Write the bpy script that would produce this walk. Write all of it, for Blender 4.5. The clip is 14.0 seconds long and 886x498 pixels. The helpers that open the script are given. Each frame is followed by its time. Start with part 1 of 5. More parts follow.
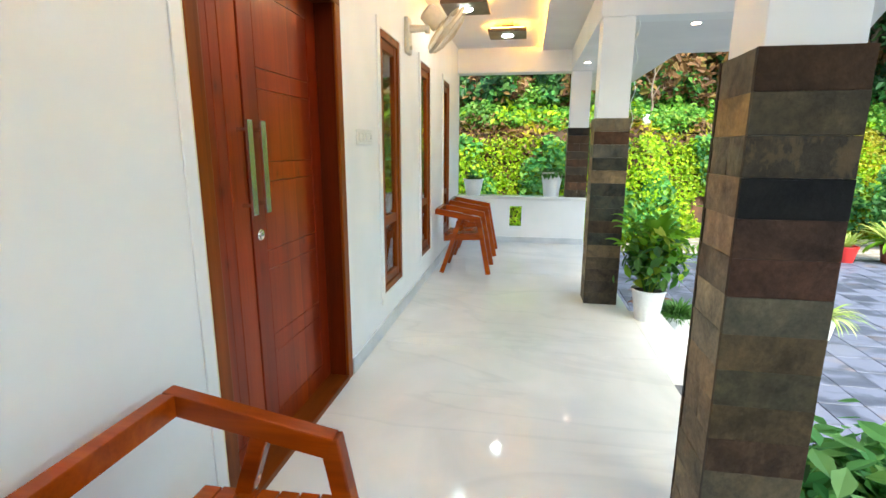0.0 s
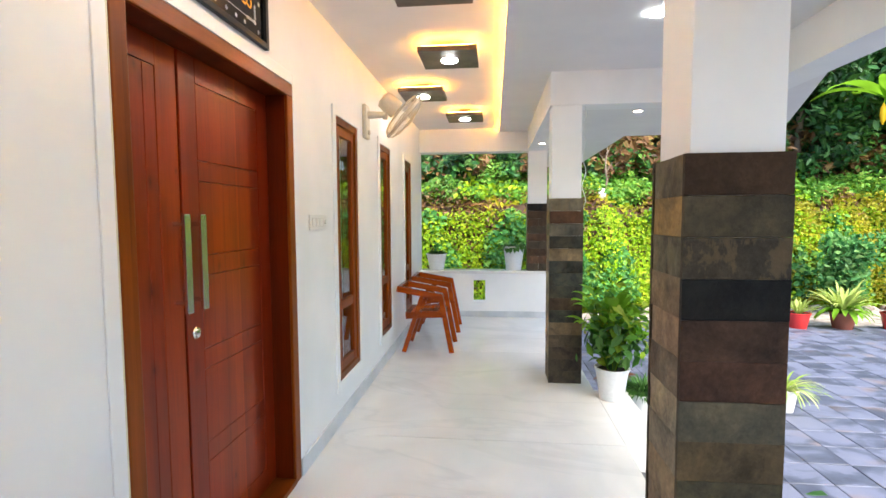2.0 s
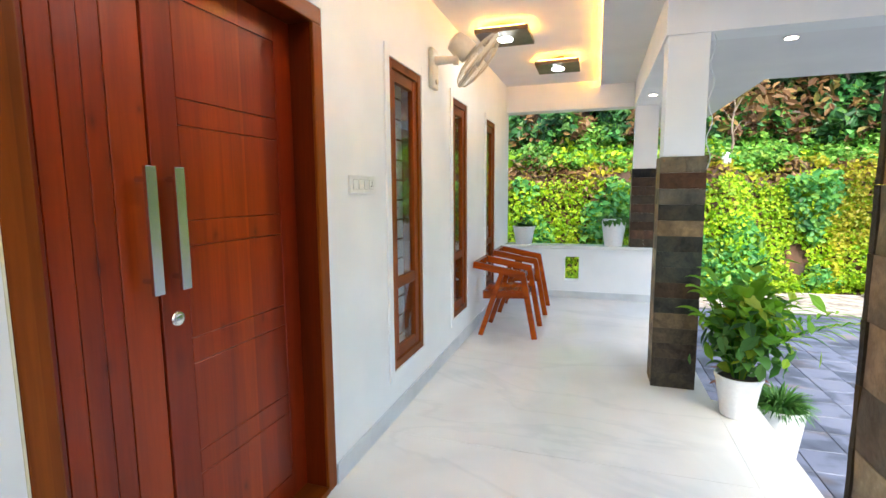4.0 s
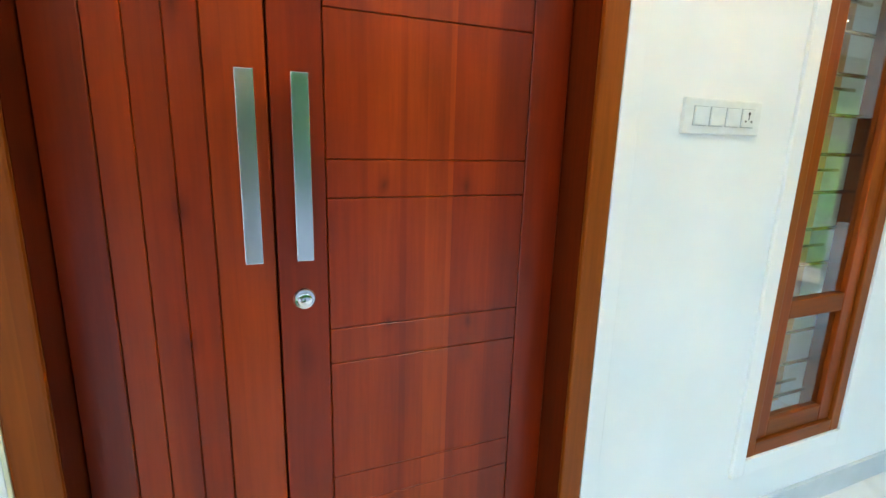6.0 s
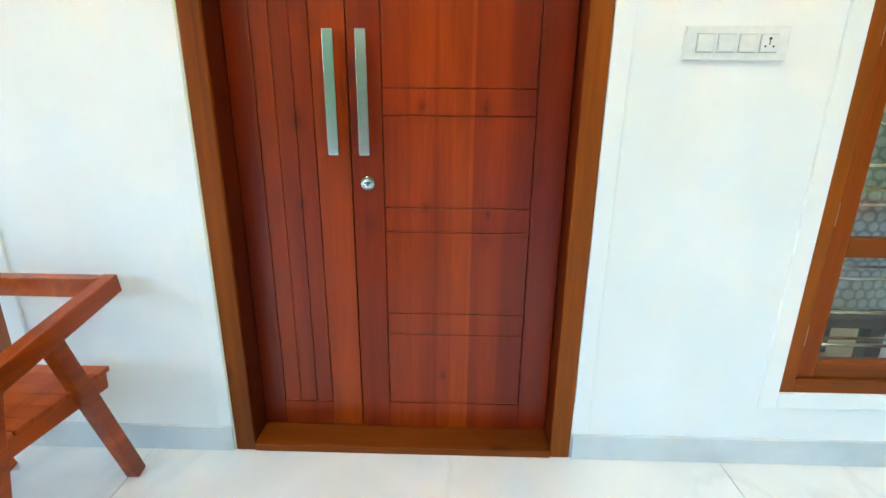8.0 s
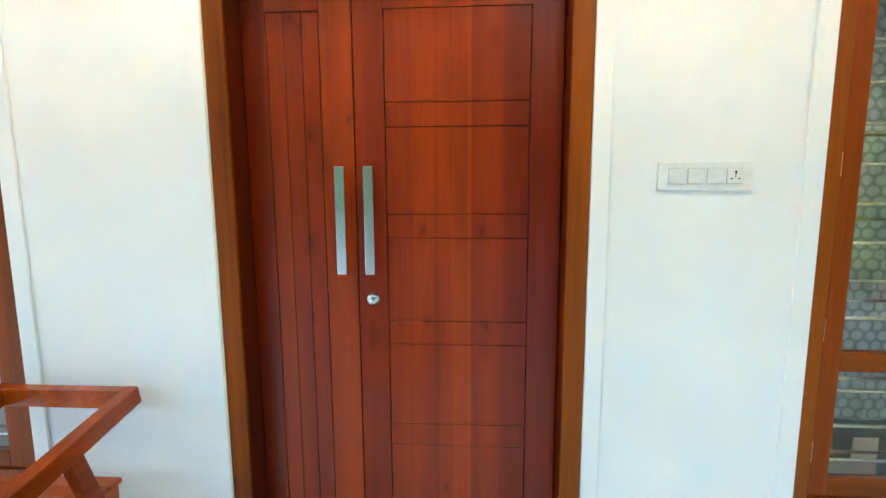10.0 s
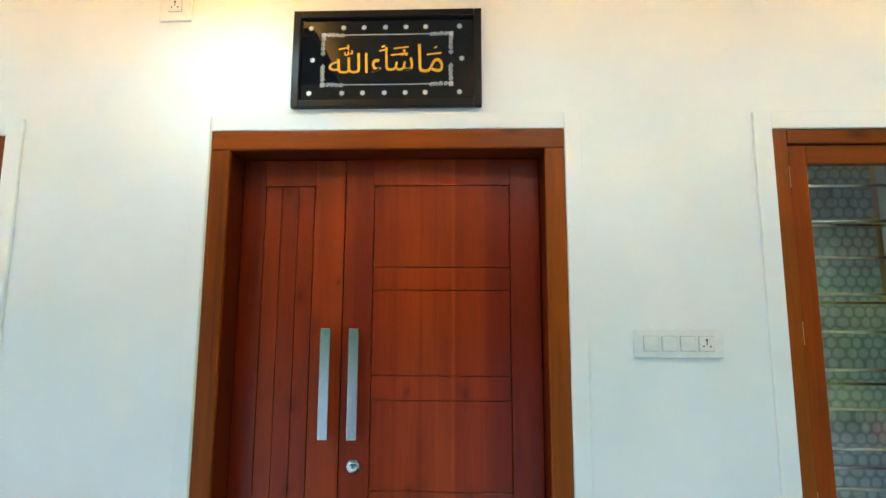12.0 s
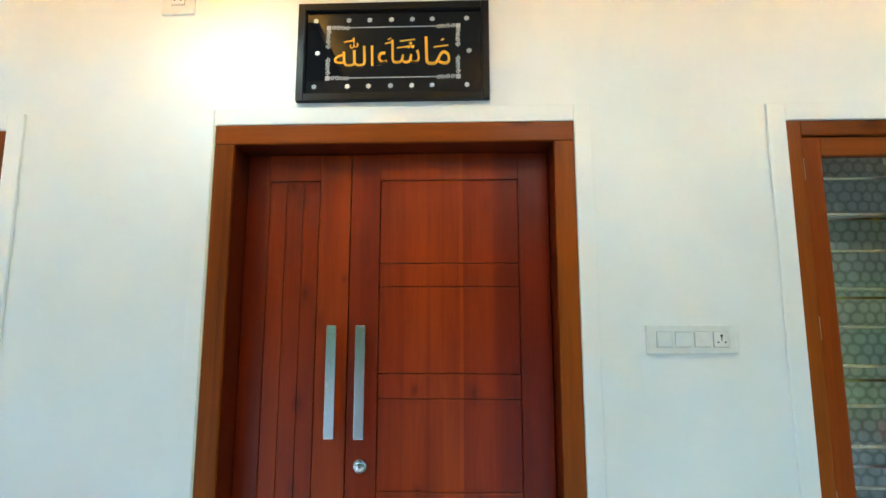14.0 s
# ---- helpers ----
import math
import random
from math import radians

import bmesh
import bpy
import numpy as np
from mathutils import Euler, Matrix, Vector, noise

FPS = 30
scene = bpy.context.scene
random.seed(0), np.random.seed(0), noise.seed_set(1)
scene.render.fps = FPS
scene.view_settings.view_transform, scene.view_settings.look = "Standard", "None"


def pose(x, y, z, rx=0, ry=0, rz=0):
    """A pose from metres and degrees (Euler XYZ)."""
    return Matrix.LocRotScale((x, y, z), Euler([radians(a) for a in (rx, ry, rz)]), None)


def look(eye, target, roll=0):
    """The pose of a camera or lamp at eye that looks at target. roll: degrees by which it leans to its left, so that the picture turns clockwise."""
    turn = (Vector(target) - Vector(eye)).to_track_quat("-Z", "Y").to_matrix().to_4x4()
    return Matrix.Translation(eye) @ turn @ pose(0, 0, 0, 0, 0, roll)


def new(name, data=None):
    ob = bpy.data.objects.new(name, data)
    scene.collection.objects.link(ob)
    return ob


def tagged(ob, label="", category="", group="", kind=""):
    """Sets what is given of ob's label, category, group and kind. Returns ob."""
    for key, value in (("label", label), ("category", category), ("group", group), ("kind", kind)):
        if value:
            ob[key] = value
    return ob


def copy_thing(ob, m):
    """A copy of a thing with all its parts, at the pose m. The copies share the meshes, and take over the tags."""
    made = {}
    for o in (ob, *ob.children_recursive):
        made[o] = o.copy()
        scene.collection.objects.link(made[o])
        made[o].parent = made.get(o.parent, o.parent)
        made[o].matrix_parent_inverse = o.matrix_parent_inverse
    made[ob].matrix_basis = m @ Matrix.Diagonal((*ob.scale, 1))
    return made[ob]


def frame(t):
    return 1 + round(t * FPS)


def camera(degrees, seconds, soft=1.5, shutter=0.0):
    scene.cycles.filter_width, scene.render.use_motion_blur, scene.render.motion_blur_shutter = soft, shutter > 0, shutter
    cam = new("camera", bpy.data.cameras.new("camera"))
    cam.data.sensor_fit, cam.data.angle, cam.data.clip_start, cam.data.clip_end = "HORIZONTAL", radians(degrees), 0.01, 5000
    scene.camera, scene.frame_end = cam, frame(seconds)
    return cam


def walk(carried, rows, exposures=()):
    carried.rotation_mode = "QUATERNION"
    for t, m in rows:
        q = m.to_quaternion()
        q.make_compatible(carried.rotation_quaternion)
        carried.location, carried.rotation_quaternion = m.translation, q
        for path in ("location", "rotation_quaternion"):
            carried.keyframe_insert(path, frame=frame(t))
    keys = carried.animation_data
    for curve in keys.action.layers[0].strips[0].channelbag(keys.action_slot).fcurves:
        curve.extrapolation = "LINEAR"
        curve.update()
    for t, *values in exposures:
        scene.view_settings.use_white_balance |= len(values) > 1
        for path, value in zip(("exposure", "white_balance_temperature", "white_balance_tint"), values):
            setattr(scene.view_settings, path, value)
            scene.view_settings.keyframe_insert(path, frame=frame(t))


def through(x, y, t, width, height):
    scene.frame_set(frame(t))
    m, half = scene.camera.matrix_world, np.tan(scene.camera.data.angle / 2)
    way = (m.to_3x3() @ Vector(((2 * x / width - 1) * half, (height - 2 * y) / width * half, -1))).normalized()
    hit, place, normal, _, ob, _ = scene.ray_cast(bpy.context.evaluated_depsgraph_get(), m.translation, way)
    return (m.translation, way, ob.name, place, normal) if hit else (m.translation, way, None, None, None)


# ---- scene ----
cam = camera(85.2, 14.0)
PATH = [
    (0, (0.049, 0.036, 1.322), (-0.281, 1.966, 0.913), 0.2),
    (0.5, (0.036, -0.001, 1.343), (-0.173, 1.965, 1.041), 0.5),
    (1, (0.055, 0.008, 1.388), (-0.103, 1.99, 1.178), -0.0),
    (1.5, (0.071, 0.036, 1.4), (-0.093, 2.023, 1.24), -0.3),
    (2, (0.116, 0.118, 1.408), (-0.093, 2.103, 1.279), -0.3),
    (2.2, (0.137, 0.155, 1.411), (-0.097, 2.137, 1.288), -0.2),
    (4.3, (0.185, 0.885, 1.333), (-0.568, 2.718, 1.063), -0.1),
    (4.5, (0.174, 1.006, 1.322), (-0.702, 2.781, 1.038), 0.2),
    (5, (0.153, 1.308, 1.314), (-1.061, 2.865, 0.994), 0.5),
    (5.5, (0.057, 1.564, 1.312), (-1.495, 2.771, 0.946), 1.0),
    (6, (-0.006, 1.744, 1.309), (-1.804, 2.501, 0.868), 1.6),
    (6.5, (0.027, 1.942, 1.282), (-1.875, 2.241, 0.739), 2.4),
    (7, (0.167, 2.032, 1.25), (-1.723, 2.127, 0.605), 1.8),
    (7.2, (0.269, 2.057, 1.223), (-1.622, 2.1, 0.573), 1.3),
    (9.3, (0.61, 2.224, 1.301), (-1.327, 2.05, 0.834), -0.3),
    (9.5, (0.61, 2.232, 1.324), (-1.338, 2.05, 0.911), -0.4),
    (10, (0.605, 2.211, 1.366), (-1.373, 2.078, 1.099), -0.3),
    (10.3, (0.611, 2.183, 1.39), (-1.38, 2.106, 1.212), -0.2),
    (10.5, (0.617, 2.207, 1.403), (-1.377, 2.113, 1.285), -0.3),
    (11, (0.635, 2.2, 1.425), (-1.364, 2.135, 1.442), -0.2),
    (11.5, (0.653, 2.208, 1.463), (-1.342, 2.147, 1.591), -0.0),
    (12, (0.654, 2.211, 1.494), (-1.33, 2.145, 1.739), 0.2),
    (12.5, (0.652, 2.203, 1.509), (-1.314, 2.132, 1.869), 0.4),
    (13, (0.66, 2.2, 1.527), (-1.301, 2.126, 1.911), 0.3),
    (13.5, (0.651, 2.19, 1.513), (-1.32, 2.118, 1.85), 0.2),
    (14, (0.622, 2.186, 1.472), (-1.36, 2.117, 1.729), 0.0),
]
walk(cam, [(t, look(eye, target, roll)) for t, eye, target, roll in PATH],
     [(0, 2.42, 7100, 0), (2, 2.34, 7100, 9), (4.5, 2.42, 6650, 4), (5.5, 2.57, 6300, -7), (7, 2.95, 6450, -7), (9.5, 2.79, 6450, -5), (10.5, 2.68, 6200, -10), (11, 2.62, 6050, -11), (12, 2.26, 5900, -13), (13, 1.95, 5900, -14), (13.5, 2.0, 5900, -14), (14, 2.26, 5900, -13)])

# ---- light ----
world = bpy.data.worlds.new("sky")
scene.world = world
world.use_nodes = True
sky = world.node_tree.nodes.new("ShaderNodeTexSky")
sky.sky_type, sky.sun_disc = "NISHITA", False
sky.sun_elevation, sky.sun_rotation = radians(49), radians(153)
world.node_tree.links.new(sky.outputs[0], world.node_tree.nodes["Background"].inputs[0])
world.node_tree.nodes["Background"].inputs[1].default_value = 0.15
sun = new("sun", bpy.data.lights.new("sun", "SUN"))
sun.data.energy, sun.data.angle, sun.data.color = 2.1, radians(30), (1.0, 0.95, 0.85)
sun.matrix_world = look((5, -10, 13), (0, 0, 0))

# plan, in metres: the house wall faces +x, the porch runs along +y
WALL, FLOOR_EDGE, GROUND = -0.93, 0.93, -0.45
CEIL, PANEL, BEAM = 2.645, 2.595, 2.325
END, COVE = 6.93, 0.19


# ---- materials ----
def material(name, rough=0.5, metal=0.0, spec=0.5):
    m = bpy.data.materials.new(name)
    m.use_nodes = True
    b = m.node_tree.nodes["Principled BSDF"]
    b.inputs["Roughness"].default_value, b.inputs["Metallic"].default_value = rough, metal
    b.inputs["Specular IOR Level"].default_value = spec
    return m, m.node_tree.nodes, m.node_tree.links, b


def node(ns, kind, **kw):
    n = ns.new(kind)
    for k, v in kw.items():
        n.inputs[k].default_value = v
    return n


def ramp(ns, *stops):
    r = ns.new("ShaderNodeValToRGB")
    while len(r.color_ramp.elements) < len(stops):
        r.color_ramp.elements.new(0.5)
    for e, (p, c) in zip(r.color_ramp.elements, stops):
        e.position, e.color = p, (*c, 1)
    return r


def coords(ns, ls, scale=(1, 1, 1), which="Object"):
    tc, mp = ns.new("ShaderNodeTexCoord"), ns.new("ShaderNodeMapping")
    mp.inputs["Scale"].default_value = scale
    ls.new(tc.outputs[which], mp.inputs[0])
    return mp.outputs[0]


def bump(ns, ls, b, height, strength=0.2, dist=0.01):
    n = node(ns, "ShaderNodeBump", Strength=strength, Distance=dist)
    ls.new(height, n.inputs["Height"])
    ls.new(n.outputs[0], b.inputs["Normal"])


def mixed(name, c1, c2, scale=6, fine=80, rough=0.6, metal=0.0, relief=0.15, stretch=(1, 1, 1), spread=0.3):
    """Two tones by a soft noise, with a finer noise for relief and gloss."""
    m, ns, ls, b = material(name, rough, metal)
    v = coords(ns, ls, stretch)
    n1 = node(ns, "ShaderNodeTexNoise", Scale=scale, Detail=6.0)
    n2 = node(ns, "ShaderNodeTexNoise", Scale=fine, Detail=3.0)
    ls.new(v, n1.inputs["Vector"]), ls.new(v, n2.inputs["Vector"])
    r = ramp(ns, (0.5 - spread / 2, c1), (0.5 + spread / 2, c2))
    ls.new(n1.outputs[0], r.inputs[0]), ls.new(r.outputs[0], b.inputs["Base Color"])
    mr = node(ns, "ShaderNodeMapRange", **{"To Min": rough * 0.8, "To Max": min(1, rough * 1.2)})
    ls.new(n2.outputs[0], mr.inputs[0]), ls.new(mr.outputs[0], b.inputs["Roughness"])
    bump(ns, ls, b, n2.outputs[0], relief, 0.004)
    return m


def wood(name, dark, mid, light, axis="z", board=0.13, rough=0.32, offset=0.0, per_object=0.0, boards=(), knots=(), gloss=0.17):
    """Varnished wood: glued boards of differing tone, long grain and a few knots. axis: the way of the grain."""
    m, ns, ls, b = material(name, rough, 0.0, gloss)
    st = {"z": (1, 1, 0.06), "y": (1, 0.06, 1), "x": (0.06, 1, 1)}[axis]
    v = coords(ns, ls, st)
    g1 = node(ns, "ShaderNodeTexNoise", Scale=9.0, Detail=5.0, Distortion=0.6)
    g2 = node(ns, "ShaderNodeTexNoise", Scale=110.0, Detail=3.0)
    ls.new(v, g1.inputs["Vector"]), ls.new(v, g2.inputs["Vector"])
    tc = ns.new("ShaderNodeTexCoord")
    sep = ns.new("ShaderNodeSeparateXYZ")
    ls.new(tc.outputs["Object"], sep.inputs[0])
    cell = node(ns, "ShaderNodeMath")
    cell.operation = "MULTIPLY_ADD"
    cell.inputs[1].default_value, cell.inputs[2].default_value = 1 / board, offset
    ls.new(sep.outputs["Y" if axis != "y" else "X"], cell.inputs[0])
    fl = ns.new("ShaderNodeMath")
    fl.operation = "FLOOR"
    ls.new(cell.outputs[0], fl.inputs[0])
    wn = ns.new("ShaderNodeTexWhiteNoise")
    wn.noise_dimensions = "1D"
    ls.new(fl.outputs[0], wn.inputs["W"])
    info = ns.new("ShaderNodeObjectInfo")
    s1 = node(ns, "ShaderNodeMath")
    s1.operation = "MULTIPLY_ADD"
    s1.inputs[1].default_value = 0.15
    ls.new(wn.outputs["Value"], s1.inputs[0])
    s0 = node(ns, "ShaderNodeMath")
    s0.operation = "MULTIPLY_ADD"
    s0.inputs[1].default_value, s0.inputs[2].default_value = per_object, -0.1 - per_object / 2
    ls.new(info.outputs["Random"], s0.inputs[0])
    ls.new(s0.outputs[0], s1.inputs[2])
    s2 = ns.new("ShaderNodeMath")
    s2.operation = "ADD"
    ls.new(g1.outputs[0], s2.inputs[0]), ls.new(s1.outputs[0], s2.inputs[1])
    r = ramp(ns, (0.12, dark), (0.5, mid), (0.9, light))
    ls.new(s2.outputs[0], r.inputs[0])
    kv = coords(ns, ls, {"z": (1, 1, 0.5), "y": (1, 0.5, 1), "x": (0.5, 1, 1)}[axis])
    kn = node(ns, "ShaderNodeTexVoronoi", Scale=4.6)
    ls.new(kv, kn.inputs["Vector"])
    kr = ramp(ns, (0.03, (0.3, 0.22, 0.2)), (0.14, (1, 1, 1)))
    ls.new(kn.outputs["Distance"], kr.inputs[0])
    fine = ramp(ns, (0.3, (0.88, 0.88, 0.88)), (0.65, (1.04, 1.03, 1.02)))
    ls.new(g2.outputs[0], fine.inputs[0])
    m1, m2 = ns.new("ShaderNodeMixRGB"), ns.new("ShaderNodeMixRGB")
    for k in (m1, m2):
        k.blend_type, k.inputs[0].default_value = "MULTIPLY", 1.0
    ls.new(r.outputs[0], m1.inputs[1]), ls.new(fine.outputs[0], m1.inputs[2])
    ls.new(m1.outputs[0], m2.inputs[1]), ls.new(kr.outputs[0], m2.inputs[2])
    out = m2.outputs[0]
    if boards:
        # the tone of each glued board, by its edge along y
        lo, hi = boards[0][0], boards[-1][0] + 0.2
        at = node(ns, "ShaderNodeMapRange", **{"From Min": lo, "From Max": hi})
        wob = node(ns, "ShaderNodeMath")
        wob.operation = "MULTIPLY_ADD"
        wob.inputs[1].default_value = 0.006
        ls.new(g1.outputs[0], wob.inputs[0]), ls.new(sep.outputs["Y"], wob.inputs[2])
        ls.new(wob.outputs[0], at.inputs[0])
        tone = ramp(ns, *[((y - lo) / (hi - lo), c) for y, c in boards])
        tone.color_ramp.interpolation = "CONSTANT"
        ls.new(at.outputs[0], tone.inputs[0])
        m3 = ns.new("ShaderNodeMixRGB")
        m3.blend_type, m3.inputs[0].default_value = "MULTIPLY", 1.0
        ls.new(out, m3.inputs[1]), ls.new(tone.outputs[0], m3.inputs[2])
        out = m3.outputs[0]
        kr.color_ramp.elements[0].color = (0.75, 0.7, 0.68, 1)
    for y, z, size in knots:
        mp = ns.new("ShaderNodeMapping")
        mp.inputs["Location"].default_value = (0, -y, -z * 0.55)
        mp.inputs["Scale"].default_value = (0, 1, 0.55)
        warp = node(ns, "ShaderNodeMixRGB", Fac=0.012)
        warp.blend_type = "ADD"
        wv = node(ns, "ShaderNodeTexNoise", Scale=24.0)
        ls.new(tc.outputs["Object"], wv.inputs["Vector"])
        ls.new(tc.outputs["Object"], warp.inputs[1]), ls.new(wv.outputs["Color"], warp.inputs[2])
        ls.new(warp.outputs[0], mp.inputs[0])
        ln = ns.new("ShaderNodeVectorMath")
        ln.operation = "LENGTH"
        ls.new(mp.outputs[0], ln.inputs[0])
        fall = ramp(ns, (0.0, (0.42, 0.34, 0.32)), (size * 0.45, (0.64, 0.57, 0.54)), (size, (0.86, 0.82, 0.8)), (size * 2.2, (1, 1, 1)))
        ls.new(ln.outputs["Value"], fall.inputs[0])
        mk = ns.new("ShaderNodeMixRGB")
        mk.blend_type, mk.inputs[0].default_value = "MULTIPLY", 1.0
        ls.new(out, mk.inputs[1]), ls.new(fall.outputs[0], mk.inputs[2])
        out = mk.outputs[0]
    ls.new(out, b.inputs["Base Color"])
    bump(ns, ls, b, g2.outputs[0], 0.08, 0.002)
    return m


def plain(name, colour, rough=0.4, metal=0.0):
    m, ns, ls, b = material(name, rough, metal)
    v = coords(ns, ls)
    n = node(ns, "ShaderNodeTexNoise", Scale=40.0, Detail=3.0)
    ls.new(v, n.inputs["Vector"])
    r = ramp(ns, (0.3, tuple(c * 0.92 for c in colour)), (0.7, colour))
    ls.new(n.outputs[0], r.inputs[0]), ls.new(r.outputs[0], b.inputs["Base Color"])
    return m


def glow(name, colour, strength):
    m = bpy.data.materials.new(name)
    m.use_nodes = True
    b = m.node_tree.nodes["Principled BSDF"]
    b.inputs["Base Color"].default_value = (*colour, 1)
    b.inputs["Emission Color"].default_value = (*colour, 1)
    b.inputs["Emission Strength"].default_value = strength
    return m


def foliage(name, *tones, rough=0.5, through=0.35):
    """Leaves whose tone differs from leaf to leaf, partly letting light through."""
    m, ns, ls, b = material(name, rough, 0.0, 0.35)
    geo = ns.new("ShaderNodeNewGeometry")
    k = len(tones) - 1
    r = ramp(ns, *[(i / k, t) for i, t in enumerate(tones)])
    ls.new(geo.outputs["Random Per Island"], r.inputs[0])
    n = node(ns, "ShaderNodeTexNoise", Scale=1.3, Detail=3.0)
    ls.new(coords(ns, ls), n.inputs["Vector"])
    mr = node(ns, "ShaderNodeMapRange", **{"From Min": 0.3, "From Max": 0.7, "To Min": 0.6, "To Max": 1.25})
    ls.new(n.outputs[0], mr.inputs[0])
    mx = ns.new("ShaderNodeMixRGB")
    mx.blend_type, mx.inputs[0].default_value = "MULTIPLY", 1.0
    ls.new(r.outputs[0], mx.inputs[1]), ls.new(mr.outputs[0], mx.inputs[2])
    ls.new(mx.outputs[0], b.inputs["Base Color"])
    tr, ms = ns.new("ShaderNodeBsdfTranslucent"), ns.new("ShaderNodeMixShader")
    ls.new(mx.outputs[0], tr.inputs[0])
    ms.inputs[0].default_value = through
    ls.new(b.outputs[0], ms.inputs[1]), ls.new(tr.outputs[0], ms.inputs[2])
    ls.new(ms.outputs[0], ns["Material Output"].inputs[0])
    return m


def marble(name):
    m, ns, ls, b = material(name, 0.13)
    v = coords(ns, ls)
    n1 = node(ns, "ShaderNodeTexNoise", Scale=1.6, Detail=8.0, Distortion=1.2)
    n2 = node(ns, "ShaderNodeTexNoise", Scale=0.42, Detail=9.0, Distortion=0.7)
    ls.new(v, n1.inputs["Vector"])
    sv = coords(ns, ls, (1.0, 2.6, 1.0))
    ls.new(sv, n2.inputs["Vector"])
    r1 = ramp(ns, (0.3, (0.68, 0.68, 0.66)), (0.7, (0.80, 0.79, 0.765)))
    r2 = ramp(ns, (0.475, (1, 1, 1)), (0.5, (0.62, 0.66, 0.68)), (0.512, (1, 1, 1)))
    ls.new(n1.outputs[0], r1.inputs[0]), ls.new(n2.outputs[0], r2.inputs[0])
    mx = ns.new("ShaderNodeMixRGB")
    mx.blend_type, mx.inputs[0].default_value = "MULTIPLY", 0.22
    ls.new(r1.outputs[0], mx.inputs[1]), ls.new(r2.outputs[0], mx.inputs[2])
    ls.new(mx.outputs[0], b.inputs["Base Color"])
    n3 = node(ns, "ShaderNodeTexNoise", Scale=7.0, Detail=4.0)
    ls.new(v, n3.inputs["Vector"])
    mr = node(ns, "ShaderNodeMapRange", **{"From Min": 0.3, "From Max": 0.7, "To Min": 0.03, "To Max": 0.10})
    ls.new(n3.outputs[0], mr.inputs[0]), ls.new(mr.outputs[0], b.inputs["Roughness"])
    return m


def slate(name):
    """Cleft slate: each slab has its own tone (its object colour, raised on lit sides), clouded in grey; the colour's
    alpha says how much tan shows through.
    """
    m, ns, ls, b = material(name, 0.62, 0.0, 0.14)
    info = ns.new("ShaderNodeObjectInfo")
    off = ns.new("ShaderNodeVectorMath")
    ls.new(coords(ns, ls), off.inputs[0]), ls.new(info.outputs["Random"], off.inputs[1])
    tall = ns.new("ShaderNodeMapping")
    tall.inputs["Scale"].default_value = (1.6, 1.6, 0.9)
    ls.new(off.outputs[0], tall.inputs[0])
    n1 = node(ns, "ShaderNodeTexNoise", Scale=7.0, Detail=9.0, Roughness=0.62, Distortion=0.5)
    n2 = node(ns, "ShaderNodeTexNoise", Scale=60.0, Detail=8.0, Roughness=0.7)
    n4 = node(ns, "ShaderNodeTexNoise", Scale=6.5, Detail=10.0, Roughness=0.68, Distortion=0.25)
    for n, v in ((n1, off), (n2, off), (n4, tall)):
        ls.new(v.outputs[0], n.inputs["Vector"])
    r = ramp(ns, (0.34, (0.45, 0.46, 0.47)), (0.46, (0.85, 0.86, 0.85)), (0.56, (1.12, 1.1, 1.02)), (0.70, (1.7, 1.6, 1.4)))
    ls.new(n1.outputs[0], r.inputs[0])
    grit = ramp(ns, (0.3, (0.72, 0.72, 0.72)), (0.7, (1.25, 1.25, 1.25)))
    ls.new(n2.outputs[0], grit.inputs[0])
    mx, mg = ns.new("ShaderNodeMixRGB"), ns.new("ShaderNodeMixRGB")
    for k in (mx, mg):
        k.blend_type, k.inputs[0].default_value = "MULTIPLY", 1.0
    ls.new(info.outputs["Color"], mx.inputs[1]), ls.new(r.outputs[0], mx.inputs[2])
    ls.new(mx.outputs[0], mg.inputs[1]), ls.new(grit.outputs[0], mg.inputs[2])
    tan = ramp(ns, (0.50, (0, 0, 0)), (0.54, (0.7, 0.7, 0.7)), (0.66, (1, 1, 1)))
    ls.new(n4.outputs[0], tan.inputs[0])
    amount = ns.new("ShaderNodeMath")
    amount.operation = "MULTIPLY"
    ls.new(tan.outputs[0], amount.inputs[0]), ls.new(info.outputs["Alpha"], amount.inputs[1])
    m2 = ns.new("ShaderNodeMixRGB")
    m2.inputs[2].default_value = (0.17, 0.115, 0.06, 1)
    ls.new(amount.outputs[0], m2.inputs[0]), ls.new(mg.outputs[0], m2.inputs[1])
    ls.new(m2.outputs[0], b.inputs["Base Color"])
    add = ns.new("ShaderNodeMath")
    ls.new(n1.outputs[0], add.inputs[0]), ls.new(n2.outputs[0], add.inputs[1])
    bump(ns, ls, b, add.outputs[0], 0.45, 0.012)
    return m


